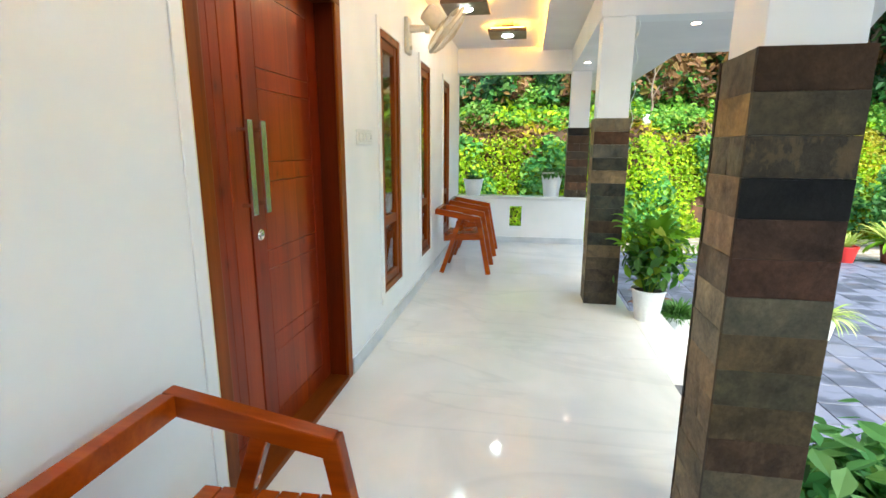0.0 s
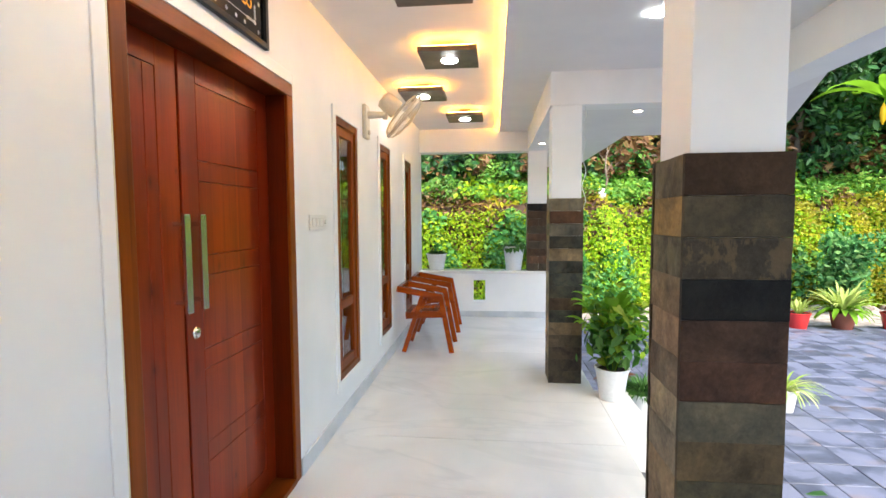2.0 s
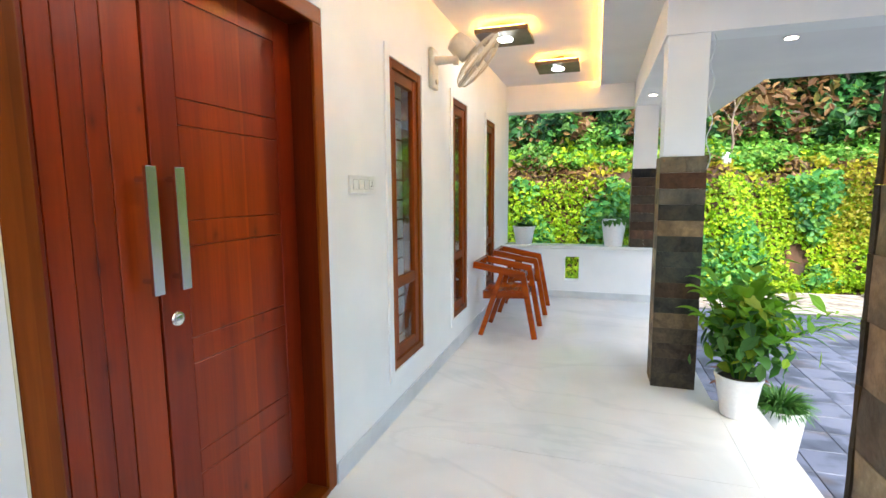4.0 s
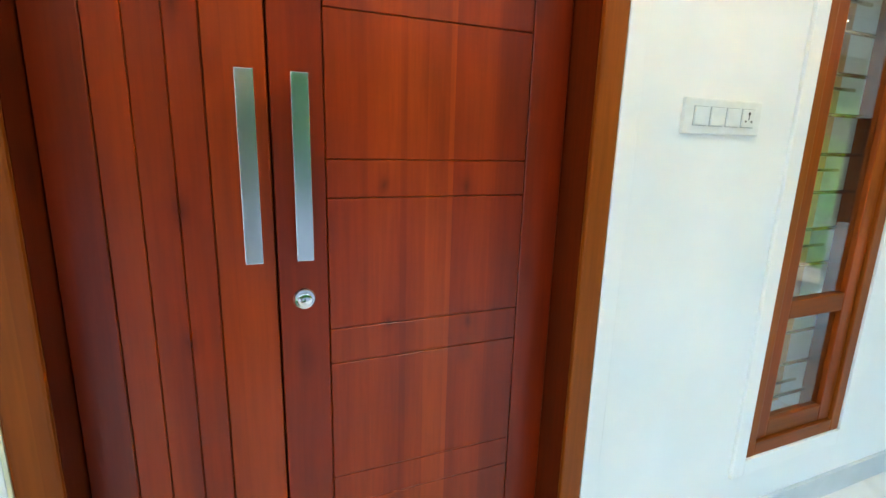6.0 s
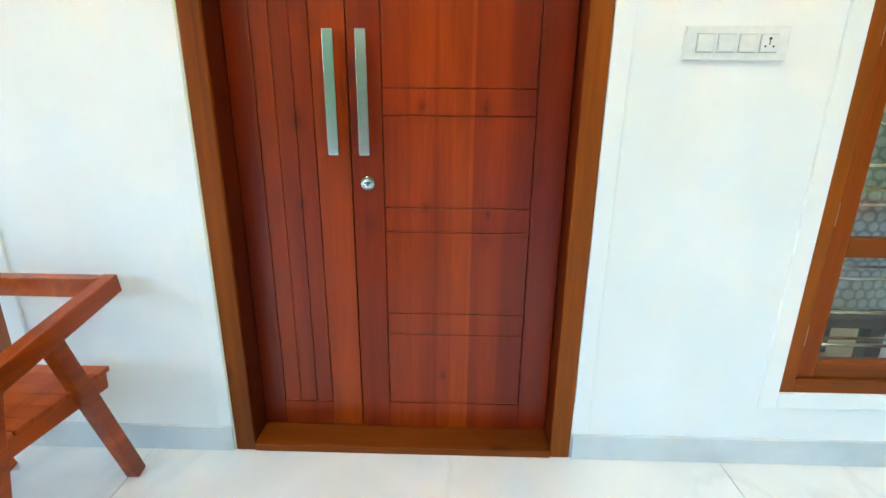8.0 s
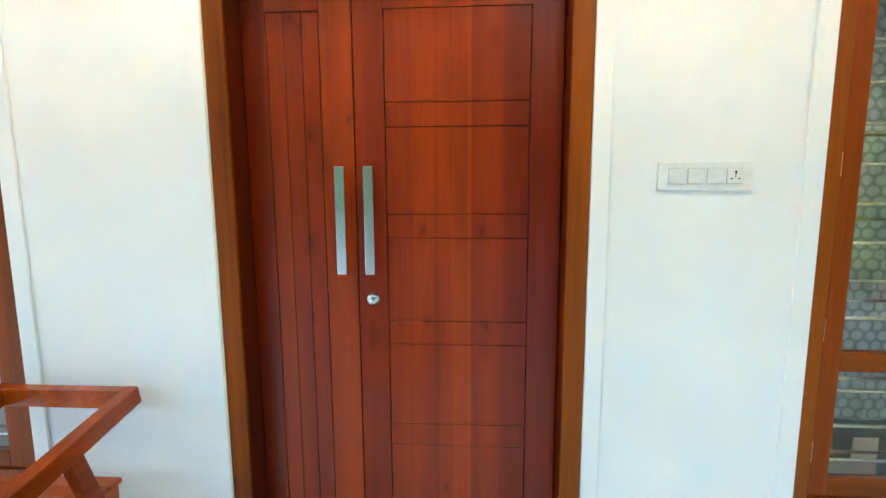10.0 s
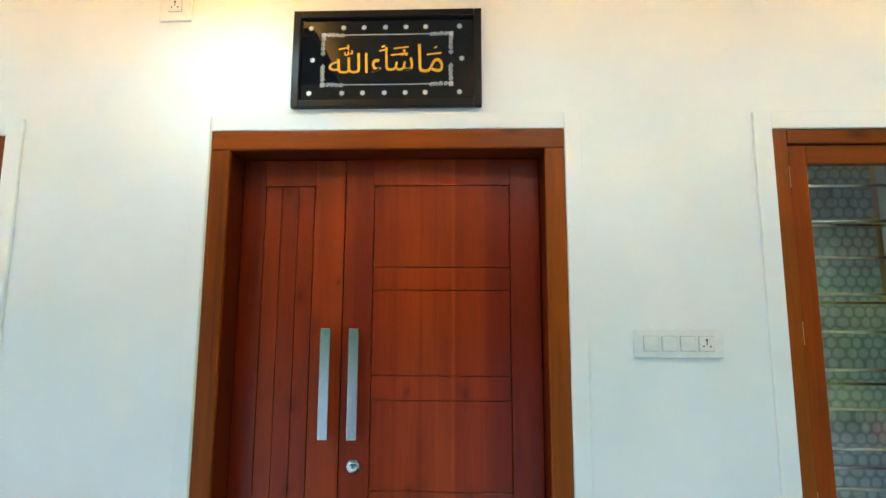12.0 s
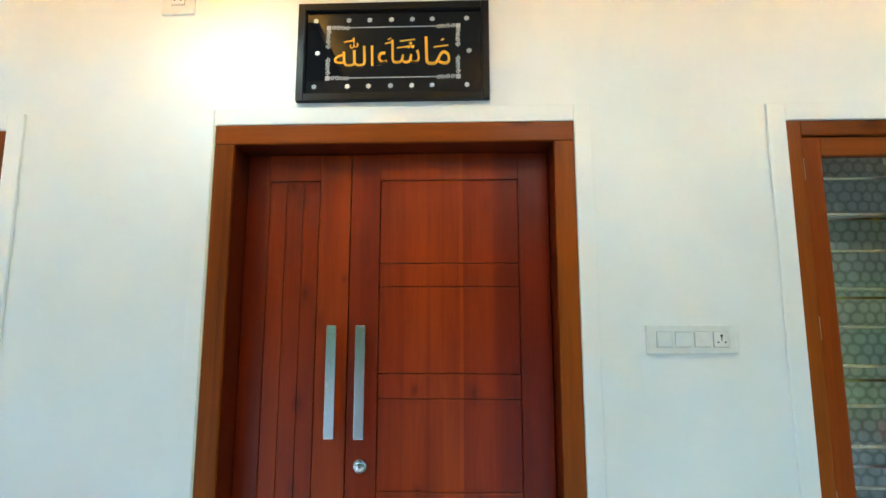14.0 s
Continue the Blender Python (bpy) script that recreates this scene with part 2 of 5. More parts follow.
def paver_mat(name):
    m, ns, ls, b = material(name, 0.55)
    geo, mp = ns.new("ShaderNodeNewGeometry"), ns.new("ShaderNodeMapping")
    mp.inputs["Scale"].default_value = (2.6, 3.4, 2.6)
    ls.new(geo.outputs["Position"], mp.inputs[0])
    # every slab takes its own cut of the mottling
    info = ns.new("ShaderNodeObjectInfo")
    both = ns.new("ShaderNodeMath")
    ls.new(geo.outputs["Random Per Island"], both.inputs[0]), ls.new(info.outputs["Random"], both.inputs[1])
    far = ns.new("ShaderNodeVectorMath")
    far.operation = "SCALE"
    far.inputs[0].default_value = (37.0, 91.0, 53.0)
    ls.new(both.outputs[0], far.inputs["Scale"])
    shift = ns.new("ShaderNodeVectorMath")
    ls.new(mp.outputs[0], shift.inputs[0]), ls.new(far.outputs[0], shift.inputs[1])
    v = shift.outputs[0]
    n1 = node(ns, "ShaderNodeTexNoise", Scale=1.0, Detail=4.0, Distortion=0.4)
    n2 = node(ns, "ShaderNodeTexNoise", Scale=60.0, Detail=4.0)
    ls.new(v, n1.inputs["Vector"]), ls.new(v, n2.inputs["Vector"])
    r = ramp(ns, (0.38, (0.050, 0.055, 0.075)), (0.47, (0.075, 0.082, 0.108)), (0.53, (0.122, 0.129, 0.168)), (0.8, (0.155, 0.158, 0.192)))
    ls.new(n1.outputs[0], r.inputs[0])
    warm = node(ns, "ShaderNodeTexNoise", Scale=0.7, Detail=2.0)
    ls.new(v, warm.inputs["Vector"])
    wr = ramp(ns, (0.62, (0.9, 0.97, 1.16)), (0.72, (1.25, 1.0, 0.9)))
    ls.new(warm.outputs[0], wr.inputs[0])
    mx = ns.new("ShaderNodeMixRGB")
    mx.blend_type, mx.inputs[0].default_value = "MULTIPLY", 1.0
    ls.new(r.outputs[0], mx.inputs[1]), ls.new(wr.outputs[0], mx.inputs[2])
    ls.new(mx.outputs[0], b.inputs["Base Color"])
    bump(ns, ls, b, n2.outputs[0], 0.2, 0.004)
    return m


def curtain_mat(name):
    """Grey net curtain printed with rows of pale rounds."""
    m, ns, ls, b = material(name, 0.8)
    tc, sep = ns.new("ShaderNodeTexCoord"), ns.new("ShaderNodeSeparateXYZ")
    ls.new(tc.outputs["Object"], sep.inputs[0])

    def op(kind, a, c=None, d=None):
        n = ns.new("ShaderNodeMath")
        n.operation = kind
        for i, q in enumerate((a, c, d)):
            if q is None:
                continue
            if isinstance(q, (int, float)):
                n.inputs[i].default_value = q
            else:
                ls.new(q, n.inputs[i])
        return n.outputs[0]

    s = 0.044
    u, w = op("MULTIPLY", sep.outputs["Y"], 1 / s), op("MULTIPLY", sep.outputs["Z"], 1 / (s * 1.732))

    def dist(o):
        a = op("SUBTRACT", op("FRACT", op("ADD", u, o)), 0.5)
        c = op("MULTIPLY", op("SUBTRACT", op("FRACT", op("ADD", w, o)), 0.5), 1.732)
        return op("SQRT", op("ADD", op("MULTIPLY", a, a), op("MULTIPLY", c, c)))

    d = op("MINIMUM", dist(0.0), dist(0.5))
    r = ramp(ns, (0.33, (0.58, 0.60, 0.51)), (0.46, (0.35, 0.355, 0.29)))
    ls.new(d, r.inputs[0])
    ls.new(r.outputs[0], b.inputs["Base Color"])
    return m


def glass_mat(name):
    m, ns, ls, b = material(name, 0.02)
    b.inputs["Transmission Weight"].default_value = 1.0
    b.inputs["IOR"].default_value = 1.45
    b.inputs["Base Color"].default_value = (0.9, 0.93, 0.92, 1)
    return m


def soil_mat(name):
    return mixed(name, (0.020, 0.012, 0.007), (0.095, 0.036, 0.014), 2.6, 18, 0.9, relief=0.6)


PLASTER = mixed("white_plaster", (0.80, 0.81, 0.80), (0.86, 0.86, 0.85), 2.5, 120, 0.62, relief=0.05)
CEILING = mixed("ceiling_paint", (0.75, 0.735, 0.725), (0.79, 0.775, 0.76), 3, 140, 0.7, relief=0.03)
MARBLE = marble("white_marble")
SKIRT = mixed("grey_marble", (0.50, 0.53, 0.545), (0.64, 0.66, 0.67), 4, 60, 0.3, relief=0.02)
DOOR_BOARDS = ((1.40, (0.68, 0.60, 0.7)), (1.511, (0.95, 0.95, 1)), (1.571, (0.86, 0.84, 1)), (1.632, (1.0, 1.02, 1)), (1.691, (1.28, 1.55, 1.2)),
               (1.804, (0.88, 0.80, 1)), (1.909, (0.98, 0.98, 1)), (2.00, (1.08, 1.12, 1)), (2.085, (1.25, 1.45, 1.1)), (2.135, (1.5, 1.9, 1.2)),
               (2.200, (0.96, 0.92, 1)), (2.31, (0.90, 0.84, 1)), (2.391, (0.82, 0.72, 0.9)))
DOOR_KNOTS = ((1.655, 1.54, 0.016), (1.640, 1.17, 0.018), (2.038, 1.215, 0.014), (2.24, 1.21, 0.017), (2.05, 0.895, 0.009), (2.257, 0.875, 0.016),
              (2.113, 0.264, 0.010), (1.60, 1.918, 0.013), (1.636, 0.897, 0.011), (1.79, 1.59, 0.008))
DOOR_WOOD = wood("door_wood", (0.135, 0.0105, 0.0013), (0.245, 0.0250, 0.0019), (0.35, 0.043, 0.0028), "z", 0.115, 0.30, boards=DOOR_BOARDS, knots=DOOR_KNOTS, gloss=0.34)
DOOR_DARK = plain("groove_wood", (0.10, 0.013, 0.002), 0.7)
FRAME_WOOD = wood("frame_wood", (0.090, 0.018, 0.0018), (0.205, 0.045, 0.0035), (0.34, 0.088, 0.008), "z", 0.35, 0.38)
FRAME_WOOD_H = wood("frame_wood_level", (0.090, 0.018, 0.0018), (0.205, 0.045, 0.0035), (0.34, 0.088, 0.008), "y", 0.35, 0.38)
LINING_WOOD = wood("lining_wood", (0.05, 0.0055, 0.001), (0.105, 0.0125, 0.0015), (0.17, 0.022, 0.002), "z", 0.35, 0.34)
CHAIR_WOOD = wood("chair_wood", (0.14, 0.018, 0.002), (0.36, 0.058, 0.003), (0.58, 0.13, 0.008), "x", 0.2, 0.25, per_object=0.2, gloss=0.3)
SASH_WOOD = wood("sash_wood", (0.10, 0.016, 0.002), (0.23, 0.042, 0.003), (0.38, 0.080, 0.007), "z", 0.3, 0.36)
STEEL = mixed("brushed_steel", (0.70, 0.70, 0.67), (0.75, 0.75, 0.72), 3, 260, 0.23, 1.0, relief=0.01, stretch=(1, 0.02, 1))
CHROME = plain("polished_steel", (0.75, 0.74, 0.70), 0.15, 1.0)
DARK_METAL = plain("dark_slot", (0.03, 0.03, 0.03), 0.5)
HINGE = plain("dull_brass", (0.50, 0.40, 0.24), 0.4, 1.0)
BRASS = plain("pale_steel_bar", (0.80, 0.72, 0.55), 0.25, 1.0)
SWITCH = plain("white_plastic", (0.79, 0.80, 0.78), 0.3)
SWITCH_GREY = plain("grey_gap", (0.42, 0.43, 0.42), 0.5)
CREAM = plain("cream_plastic", (0.62, 0.55, 0.43), 0.35)
BLACK = plain("black_lacquer", (0.006, 0.007, 0.009), 0.35)
BLACK_GLOSS = plain("black_gloss_board", (0.006, 0.007, 0.009), 0.05)
BLACK_GLOSS.node_tree.nodes["Principled BSDF"].inputs["Specular IOR Level"].default_value = 0.3
BLACK.node_tree.nodes["Principled BSDF"].inputs["Specular IOR Level"].default_value = 0.2
GOLD = plain("gold_foil", (0.86, 0.43, 0.025), 0.4)
SILVER = plain("silver_foil", (0.55, 0.55, 0.55), 0.4)
SLATE = slate("cleft_slate")
PAVER = paver_mat("paver_concrete")
JOINT = mixed("joint_sand", (0.05, 0.05, 0.055), (0.09, 0.09, 0.09), 20, 90, 0.95)
GRANITE = mixed("dark_granite", (0.04, 0.045, 0.055), (0.10, 0.105, 0.12), 30, 200, 0.3)
GRAVEL = mixed("gravel_soil", (0.16, 0.13, 0.11), (0.40, 0.36, 0.33), 7, 60, 0.95, relief=0.7)
SOIL = soil_mat("red_soil")
POT_WHITE = plain("white_pot_plastic", (0.78, 0.79, 0.79), 0.35)
POT_RED = plain("red_pot_plastic", (0.55, 0.03, 0.03), 0.4)
POT_BROWN = plain("terracotta_pot", (0.20, 0.06, 0.04), 0.6)
POTSOIL = mixed("potting_soil", (0.02, 0.014, 0.01), (0.06, 0.04, 0.03), 20, 90, 0.95, relief=0.6)
GLASS = glass_mat("window_glass")
CURTAIN = curtain_mat("net_curtain")
BENCH_WOOD = mixed("dark_bench_wood", (0.035, 0.02, 0.012), (0.07, 0.04, 0.025), 8, 70, 0.5, stretch=(1, 1, 0.2))
CAULK = mixed("cream_putty", (0.66, 0.62, 0.42), (0.76, 0.72, 0.54), 14, 90, 0.7)
ROOM = plain("inner_wall_paint", (0.72, 0.46, 0.22), 0.8)
WARM_LED = glow("warm_led", (1.0, 0.48, 0.09), 9)
COVE_LED = glow("cove_led", (1.0, 0.50, 0.07), 17)
COOL_LED = glow("cool_led", (0.84, 0.93, 1.0), 24)
SPOT_LED = glow("spot_led", (1.0, 0.78, 0.66), 9)
LAMP_BOX = mixed("brown_laminate", (0.10, 0.065, 0.045), (0.16, 0.11, 0.08), 8, 60, 0.45)
LEAF_LIME = foliage("creeper_leaves", (0.09, 0.22, 0.008), (0.22, 0.42, 0.012), (0.36, 0.55, 0.02), (0.50, 0.58, 0.04), through=0.45)
LEAF_MID = foliage("weed_leaves", (0.02, 0.12, 0.03), (0.055, 0.23, 0.055), (0.11, 0.33, 0.075), (0.22, 0.41, 0.065), through=0.42)
LEAF_GRASS = foliage("soft_weeds", (0.05, 0.19, 0.03), (0.12, 0.33, 0.045), (0.20, 0.44, 0.07), (0.34, 0.50, 0.09), through=0.45)
LEAF_DARK = foliage("tree_leaves", (0.008, 0.04, 0.010), (0.016, 0.08, 0.020), (0.035, 0.13, 0.03), (0.08, 0.18, 0.04), through=0.2)
LEAF_PALM = foliage("palm_leaves", (0.05, 0.20, 0.015), (0.11, 0.33, 0.02), (0.22, 0.44, 0.03), (0.42, 0.48, 0.04), through=0.45)
LEAF_POT = foliage("broad_leaves", (0.02, 0.08, 0.02), (0.05, 0.17, 0.03), (0.10, 0.26, 0.05), (0.16, 0.33, 0.09))
LEAF_PALE = foliage("pale_grass", (0.24, 0.40, 0.07), (0.40, 0.52, 0.12), (0.58, 0.62, 0.26))
LEAF_SHRUB = foliage("shrub_leaves", (0.04, 0.20, 0.06), (0.12, 0.36, 0.11), (0.28, 0.50, 0.17), through=0.5)
LEAF_DRY = foliage("dry_weeds", (0.20, 0.22, 0.015), (0.36, 0.36, 0.02), (0.44, 0.36, 0.03), (0.24, 0.34, 0.02), through=0.45)
LEAF_BROWN = foliage("withered_leaves", (0.07, 0.03, 0.012), (0.15, 0.07, 0.025), (0.22, 0.12, 0.04), (0.12, 0.11, 0.025), through=0.2)
LEAF_RED = foliage("red_leaves", (0.08, 0.02, 0.02), (0.16, 0.05, 0.03), (0.14, 0.10, 0.03))
BARK = mixed("bark", (0.10, 0.07, 0.05), (0.25, 0.19, 0.14), 9, 60, 0.9, relief=0.6, stretch=(1, 1, 0.3))
YELLOW = foliage("yellow_petals", (0.80, 0.42, 0.01), (0.9, 0.55, 0.02), through=0.3)


# ---- helpers for meshes ----
def box(bm, x0, x1, y0, y1, z0, z1, bev=0.0, seg=2):
    r = bmesh.ops.create_cube(bm, size=1, matrix=Matrix.Translation(((x0 + x1) / 2, (y0 + y1) / 2, (z0 + z1) / 2)) @ Matrix.Diagonal((x1 - x0, y1 - y0, z1 - z0, 1)))
    if bev:
        es = {e for v in r["verts"] for e in v.link_edges}
        bmesh.ops.bevel(bm, geom=list(es), offset=bev, segments=seg, profile=0.6, affect="EDGES")
    return bm


def boxed(*a, **k):
    return box(bmesh.new(), *a, **k)


def bar(bm, p, q, w, d, bev=0.004, up=(0, 0, 1)):
    """A squared bar from p to q, w wide across and d deep along up."""
    p, q = Vector(p), Vector(q)
    f = (q - p).normalized()
    s = f.cross(Vector(up)).normalized()
    u = s.cross(f)
    m = Matrix((s, u, f)).transposed().to_4x4()
    m.translation = (p + q) / 2
    r = bmesh.ops.create_cube(bm, size=1, matrix=m @ Matrix.Diagonal((w, d, (q - p).length, 1)))
    if bev:
        es = {e for v in r["verts"] for e in v.link_edges}
        bmesh.ops.bevel(bm, geom=list(es), offset=bev, segments=2, profile=0.6, affect="EDGES")
    return bm


def rod(bm, p, q, r0, r1=None, seg=10):
    p, q = Vector(p), Vector(q)
    m = Matrix.Translation((p + q) / 2) @ (q - p).to_track_quat("Z", "Y").to_matrix().to_4x4()
    bmesh.ops.create_cone(bm, cap_ends=True, segments=seg, radius1=r0, radius2=r0 if r1 is None else r1, depth=(q - p).length, matrix=m)
    return bm


def lathe(bm, profile, seg=28, m=Matrix()):
    """Turns (radius, height) pairs round the z axis."""
    rings = []
    for r, z in profile:
        rings.append([bm.verts.new(m @ Vector((r * math.cos(a), r * math.sin(a), z))) for a in (2 * math.pi * i / seg for i in range(seg))])
    for a, c in zip(rings, rings[1:]):
        for i in range(seg):
            bm.faces.new((a[i], a[(i + 1) % seg], c[(i + 1) % seg], c[i]))
    bm.faces.new(rings[0][::-1]), bm.faces.new(rings[-1])
    return bm


def smooth(ob, angle=40):
    for p in ob.data.polygons:
        p.use_smooth = True
    ob.data.set_sharp_from_angle(angle=radians(angle))
    return ob


def mesh_of(name, bm, mat):
    me = bpy.data.meshes.new(name)
    bmesh.ops.recalc_face_normals(bm, faces=bm.faces[:])
    bm.to_mesh(me)
    bm.free()
    me.materials.append(mat)
    return me


def part(name, bm, mat, parent=None, label="", kind=""):
    me = bm if isinstance(bm, bpy.types.Mesh) else mesh_of(name, bm, mat)
    ob = new(name, me)
    ob.parent = parent
    return tagged(ob, label, kind=kind)


def thing(name, label, category, group="", kind="", at=(0, 0, 0)):
    ob = new(name)
    ob.empty_display_size = 0.1
    ob.location = at
    return tagged(ob, label, category, group, kind)


def solid(name, bm, mat, label, category, group="", kind=""):
    return tagged(part(name, bm, mat), label, category, group, kind)


def raw(name, verts, faces, mat, parent=None, label="", kind=""):
    me = bpy.data.meshes.new(name)
    me.from_pydata([tuple(map(float, v)) for v in verts], [], faces)
    me.materials.append(mat)
    ob = new(name, me)
    ob.parent = parent
    return tagged(ob, label, kind=kind)


# ---- large structure ----
OPENINGS = [(0.12, 0.626, 0.288, 2.092), (1.358, 2.566, 0.0, 2.1), (3.25, 3.765, 0.288, 2.092), (4.49, 4.945, 0.288, 2.092), (5.72, 6.17, 0.288, 2.092)]


def house_wall():
    bm = bmesh.new()
    x0, x1, y, top = WALL - 0.22, WALL, -3.0, 3.0
    for a, b, z0, z1 in OPENINGS:
        box(bm, x0, x1, y, a, -0.45, top)
        box(bm, x0, x1, a, b, z1, top)
        box(bm, x0, x1, a, b, -0.45, z0)
        y = b
    box(bm, x0, x1, y, END, -0.45, top)
    return solid("wall_west", bm, PLASTER, "white plastered house wall with door and tall windows", "wall", kind="structure")


house_wall()
bm = bmesh.new()
# end wall: parapet with a slot, piers at the sides and the beam above the opening
T = 0.16
box(bm, WALL - 0.22, -0.99 + 0.06, END, END + T, -0.45, 3.0)
for x0, x1, z0, z1 in ((WALL, -0.173, -0.45, 0.625), (-0.173, -0.001, -0.45, 0.216), (-0.173, -0.001, 0.522, 0.625), (-0.001, 0.87, -0.45, 0.625)):
    box(bm, x0, x1, END, END + T, z0, z1)
solid("wall_north", bm, PLASTER, "low white parapet wall with a small upright slot", "wall", kind="structure")
solid("parapet_coping", boxed(WALL, 0.90, END - 0.05, END + T + 0.04, 0.625, 0.665, 0.006), MARBLE, "white marble coping slab on the parapet", "coping", kind="structure")
bm = bmesh.new()
box(bm, WALL - 0.2, 0.94, END, END + 0.22, BEAM, 3.0)
box(bm, 0.58, 0.84, 4.43, END, BEAM, 3.0)
box(bm, 0.58, 2.0, 4.21, 4.43, BEAM, 3.0)
box(bm, 2.0, 2.24, -3.0, 4.43, BEAM, 3.0)
solid("beam", bm, PLASTER, "white plastered concrete roof beams over the porch", "beam", kind="structure")
# eaves slab beyond the beams
bm = bmesh.new()
for z in (BEAM + 0.004, BEAM + 0.16):
    vs = [bm.verts.new((x, y, z)) for x, y in ((0.842, 4.432), (2.242, 4.432), (2.242, 3.5), (2.96, 5.17), (3.2, 5.82), (1.6, 5.87), (1.6, 9.2), (0.842, 9.2))]
    bm.faces.new(vs)
a, b = [list(f.verts) for f in bm.faces]
for i in range(len(a)):
    bm.faces.new((a[i], a[(i + 1) % len(a)], b[(i + 1) % len(a)], b[i]))
solid("eaves", bm, CEILING, "white plastered underside of the overhanging roof slab", "eaves", kind="structure")
solid("ceiling", boxed(WALL - 0.2, 2.2, -3.0, END + 0.1, CEIL, CEIL + 0.1), CEILING, "white painted porch ceiling", "ceiling", kind="structure")
bm = bmesh.new()
box(bm, COVE, 0.58, -3.0, END, PANEL, PANEL + 0.014)
box(bm, 0.58, 2.0, -3.0, 4.21, PANEL, PANEL + 0.014)
box(bm, COVE + 0.10, COVE + 0.12, -3.0, END, PANEL + 0.014, CEIL)
solid("ceiling_panel", bm, CEILING, "white dropped ceiling panel with a hidden light cove", "ceiling", kind="structure")
solid("roof", boxed(WALL - 0.3, 2.3, -3.2, END + 0.3, 3.0, 3.15), PLASTER, "flat concrete roof slab over the porch", "roof", kind="structure")
# floor
slab_floor = solid("floor", boxed(WALL - 0.21, FLOOR_EDGE - 0.01, -2.99, END + 0.09, -0.12, -0.02), SKIRT, "polished white marble porch floor with faint grey veins", "floor", kind="structure")
cuts = (-3.0, -1.0, 1.05, 3.1, 5.15, END + 0.1)
for p, q in zip(cuts, cuts[1:]):
    part("marble_slab", boxed(WALL - 0.22, FLOOR_EDGE, p + 0.0014, q - 0.0014, -0.02, 0.0, 0.0008, 1), MARBLE, slab_floor)
solid("plinth", boxed(WALL - 0.2, FLOOR_EDGE - 0.02, -2.98, END + 0.08, GROUND - 0.1, -0.12), GRANITE, "dark granite plinth under the porch floor", "plinth", kind="structure")
bm = bmesh.new()
for a, b in ((-3.0, 1.352), (2.572, END)):
    box(bm, WALL, WALL + 0.014, a, b, 0.0, 0.1, 0.003)
solid("baseboard", bm, SKIRT, "pale grey marble skirting along the house wall", "skirting", kind="structure")
solid("baseboard_end", boxed(WALL + 0.012, 0.86, END - 0.012, END, 0.0, 0.085, 0.003), SKIRT, "pale grey marble skirting along the parapet", "skirting", kind="structure")
# raised plaster bands round the windows
for a, b, z0, z1 in OPENINGS:
    if z0 == 0:
        bm, w, d = bmesh.new(), 0.058, 0.008
        box(bm, WALL, WALL + d, a - w, a - 0.0075, 0.1, z1 + w, 0.003)
        box(bm, WALL, WALL + d, b + 0.001, b + w, 0.1, z1 + w, 0.003)
        box(bm, WALL, WALL + d, a - 0.001, b + 0.001, z1 + 0.001, z1 + w, 0.003)
        solid("trim", bm, PLASTER, "raised white plaster band round the front door", "trim", kind="structure")
        solid("trim_putty", boxed(WALL, WALL + d - 0.001, a - 0.007, a - 0.0005, 0.0, z1 + 0.001, 0.001, 1), CAULK, "cream putty bead between door frame and plaster", "putty", kind="structure")
        continue
    bm, w, d = bmesh.new(), 0.058, 0.012
    box(bm, WALL, WALL + d, a - w, a, z0 - w, z1 + w, 0.003)
    box(bm, WALL, WALL + d, b, b + w, z0 - w, z1 + w, 0.003)
    box(bm, WALL, WALL + d, a, b, z1, z1 + w, 0.003)
    box(bm, WALL, WALL + d, a, b, z0 - w, z0, 0.003)
    solid("trim", bm, PLASTER, "raised white plaster band round a window", "trim", kind="structure")
# unseen wall, added to keep light from the open end off the pillar fronts
solid("wall_south", boxed(WALL - 0.22, 1.0, -3.2, -3.0, -0.45, 3.0), PLASTER, "unseen plain white wall added to block light from behind the porch", "wall", kind="structure")
# the room behind the windows
bm = bmesh.new()
# back wall with an unseen opening, added to let daylight into the room
for y0, y1, z0, z1 in ((-3.0, 1.6, -0.1, 3.0), (1.6, 5.4, -0.1, 0.7), (1.6, 5.4, 2.2, 3.0), (5.4, 7.0, -0.1, 3.0)):
    box(bm, -4.2, -4.1, y0, y1, z0, z1)
box(bm, -4.1, WALL - 0.22, -3.1, -3.0, -0.1, 3.0)
box(bm, -4.1, WALL - 0.22, 7.0, 7.1, -0.1, 3.0)
solid("wall_inner", bm, ROOM, "tan painted inner walls seen through the windows", "wall", kind="structure")
solid("floor_inner", boxed(-4.1, WALL - 0.22, -3.0, 7.0, -0.1, 0.0), ROOM, "tan floor of the room behind the windows", "floor", kind="structure")
solid("ceiling_inner", boxed(-4.1, WALL - 0.22, -3.0, 7.0, 2.9, 3.0), CEILING, "white ceiling of the room behind the windows", "ceiling", kind="structure")




def low_bench(y, label):
    """Dark slatted bench in the room, close behind a window."""
    t = thing("low_bench", label, "bench", "benches in the room", at=(-1.62, y, 0))
    for x in (-0.16, 0.16):
        for k in (-0.2, 0.2):
            part("leg", boxed(x - 0.03, x + 0.03, k - 0.05, k + 0.05, 0, 0.30, 0.004), BENCH_WOOD, t)
    part("seat", boxed(-0.21, 0.21, -0.27, 0.27, 0.30, 0.345, 0.006), BENCH_WOOD, t)
    return t


low_bench(3.82, "dark brown wooden bench in the room behind the window")
low_bench(0.30, "dark brown wooden bench in the room behind the window")


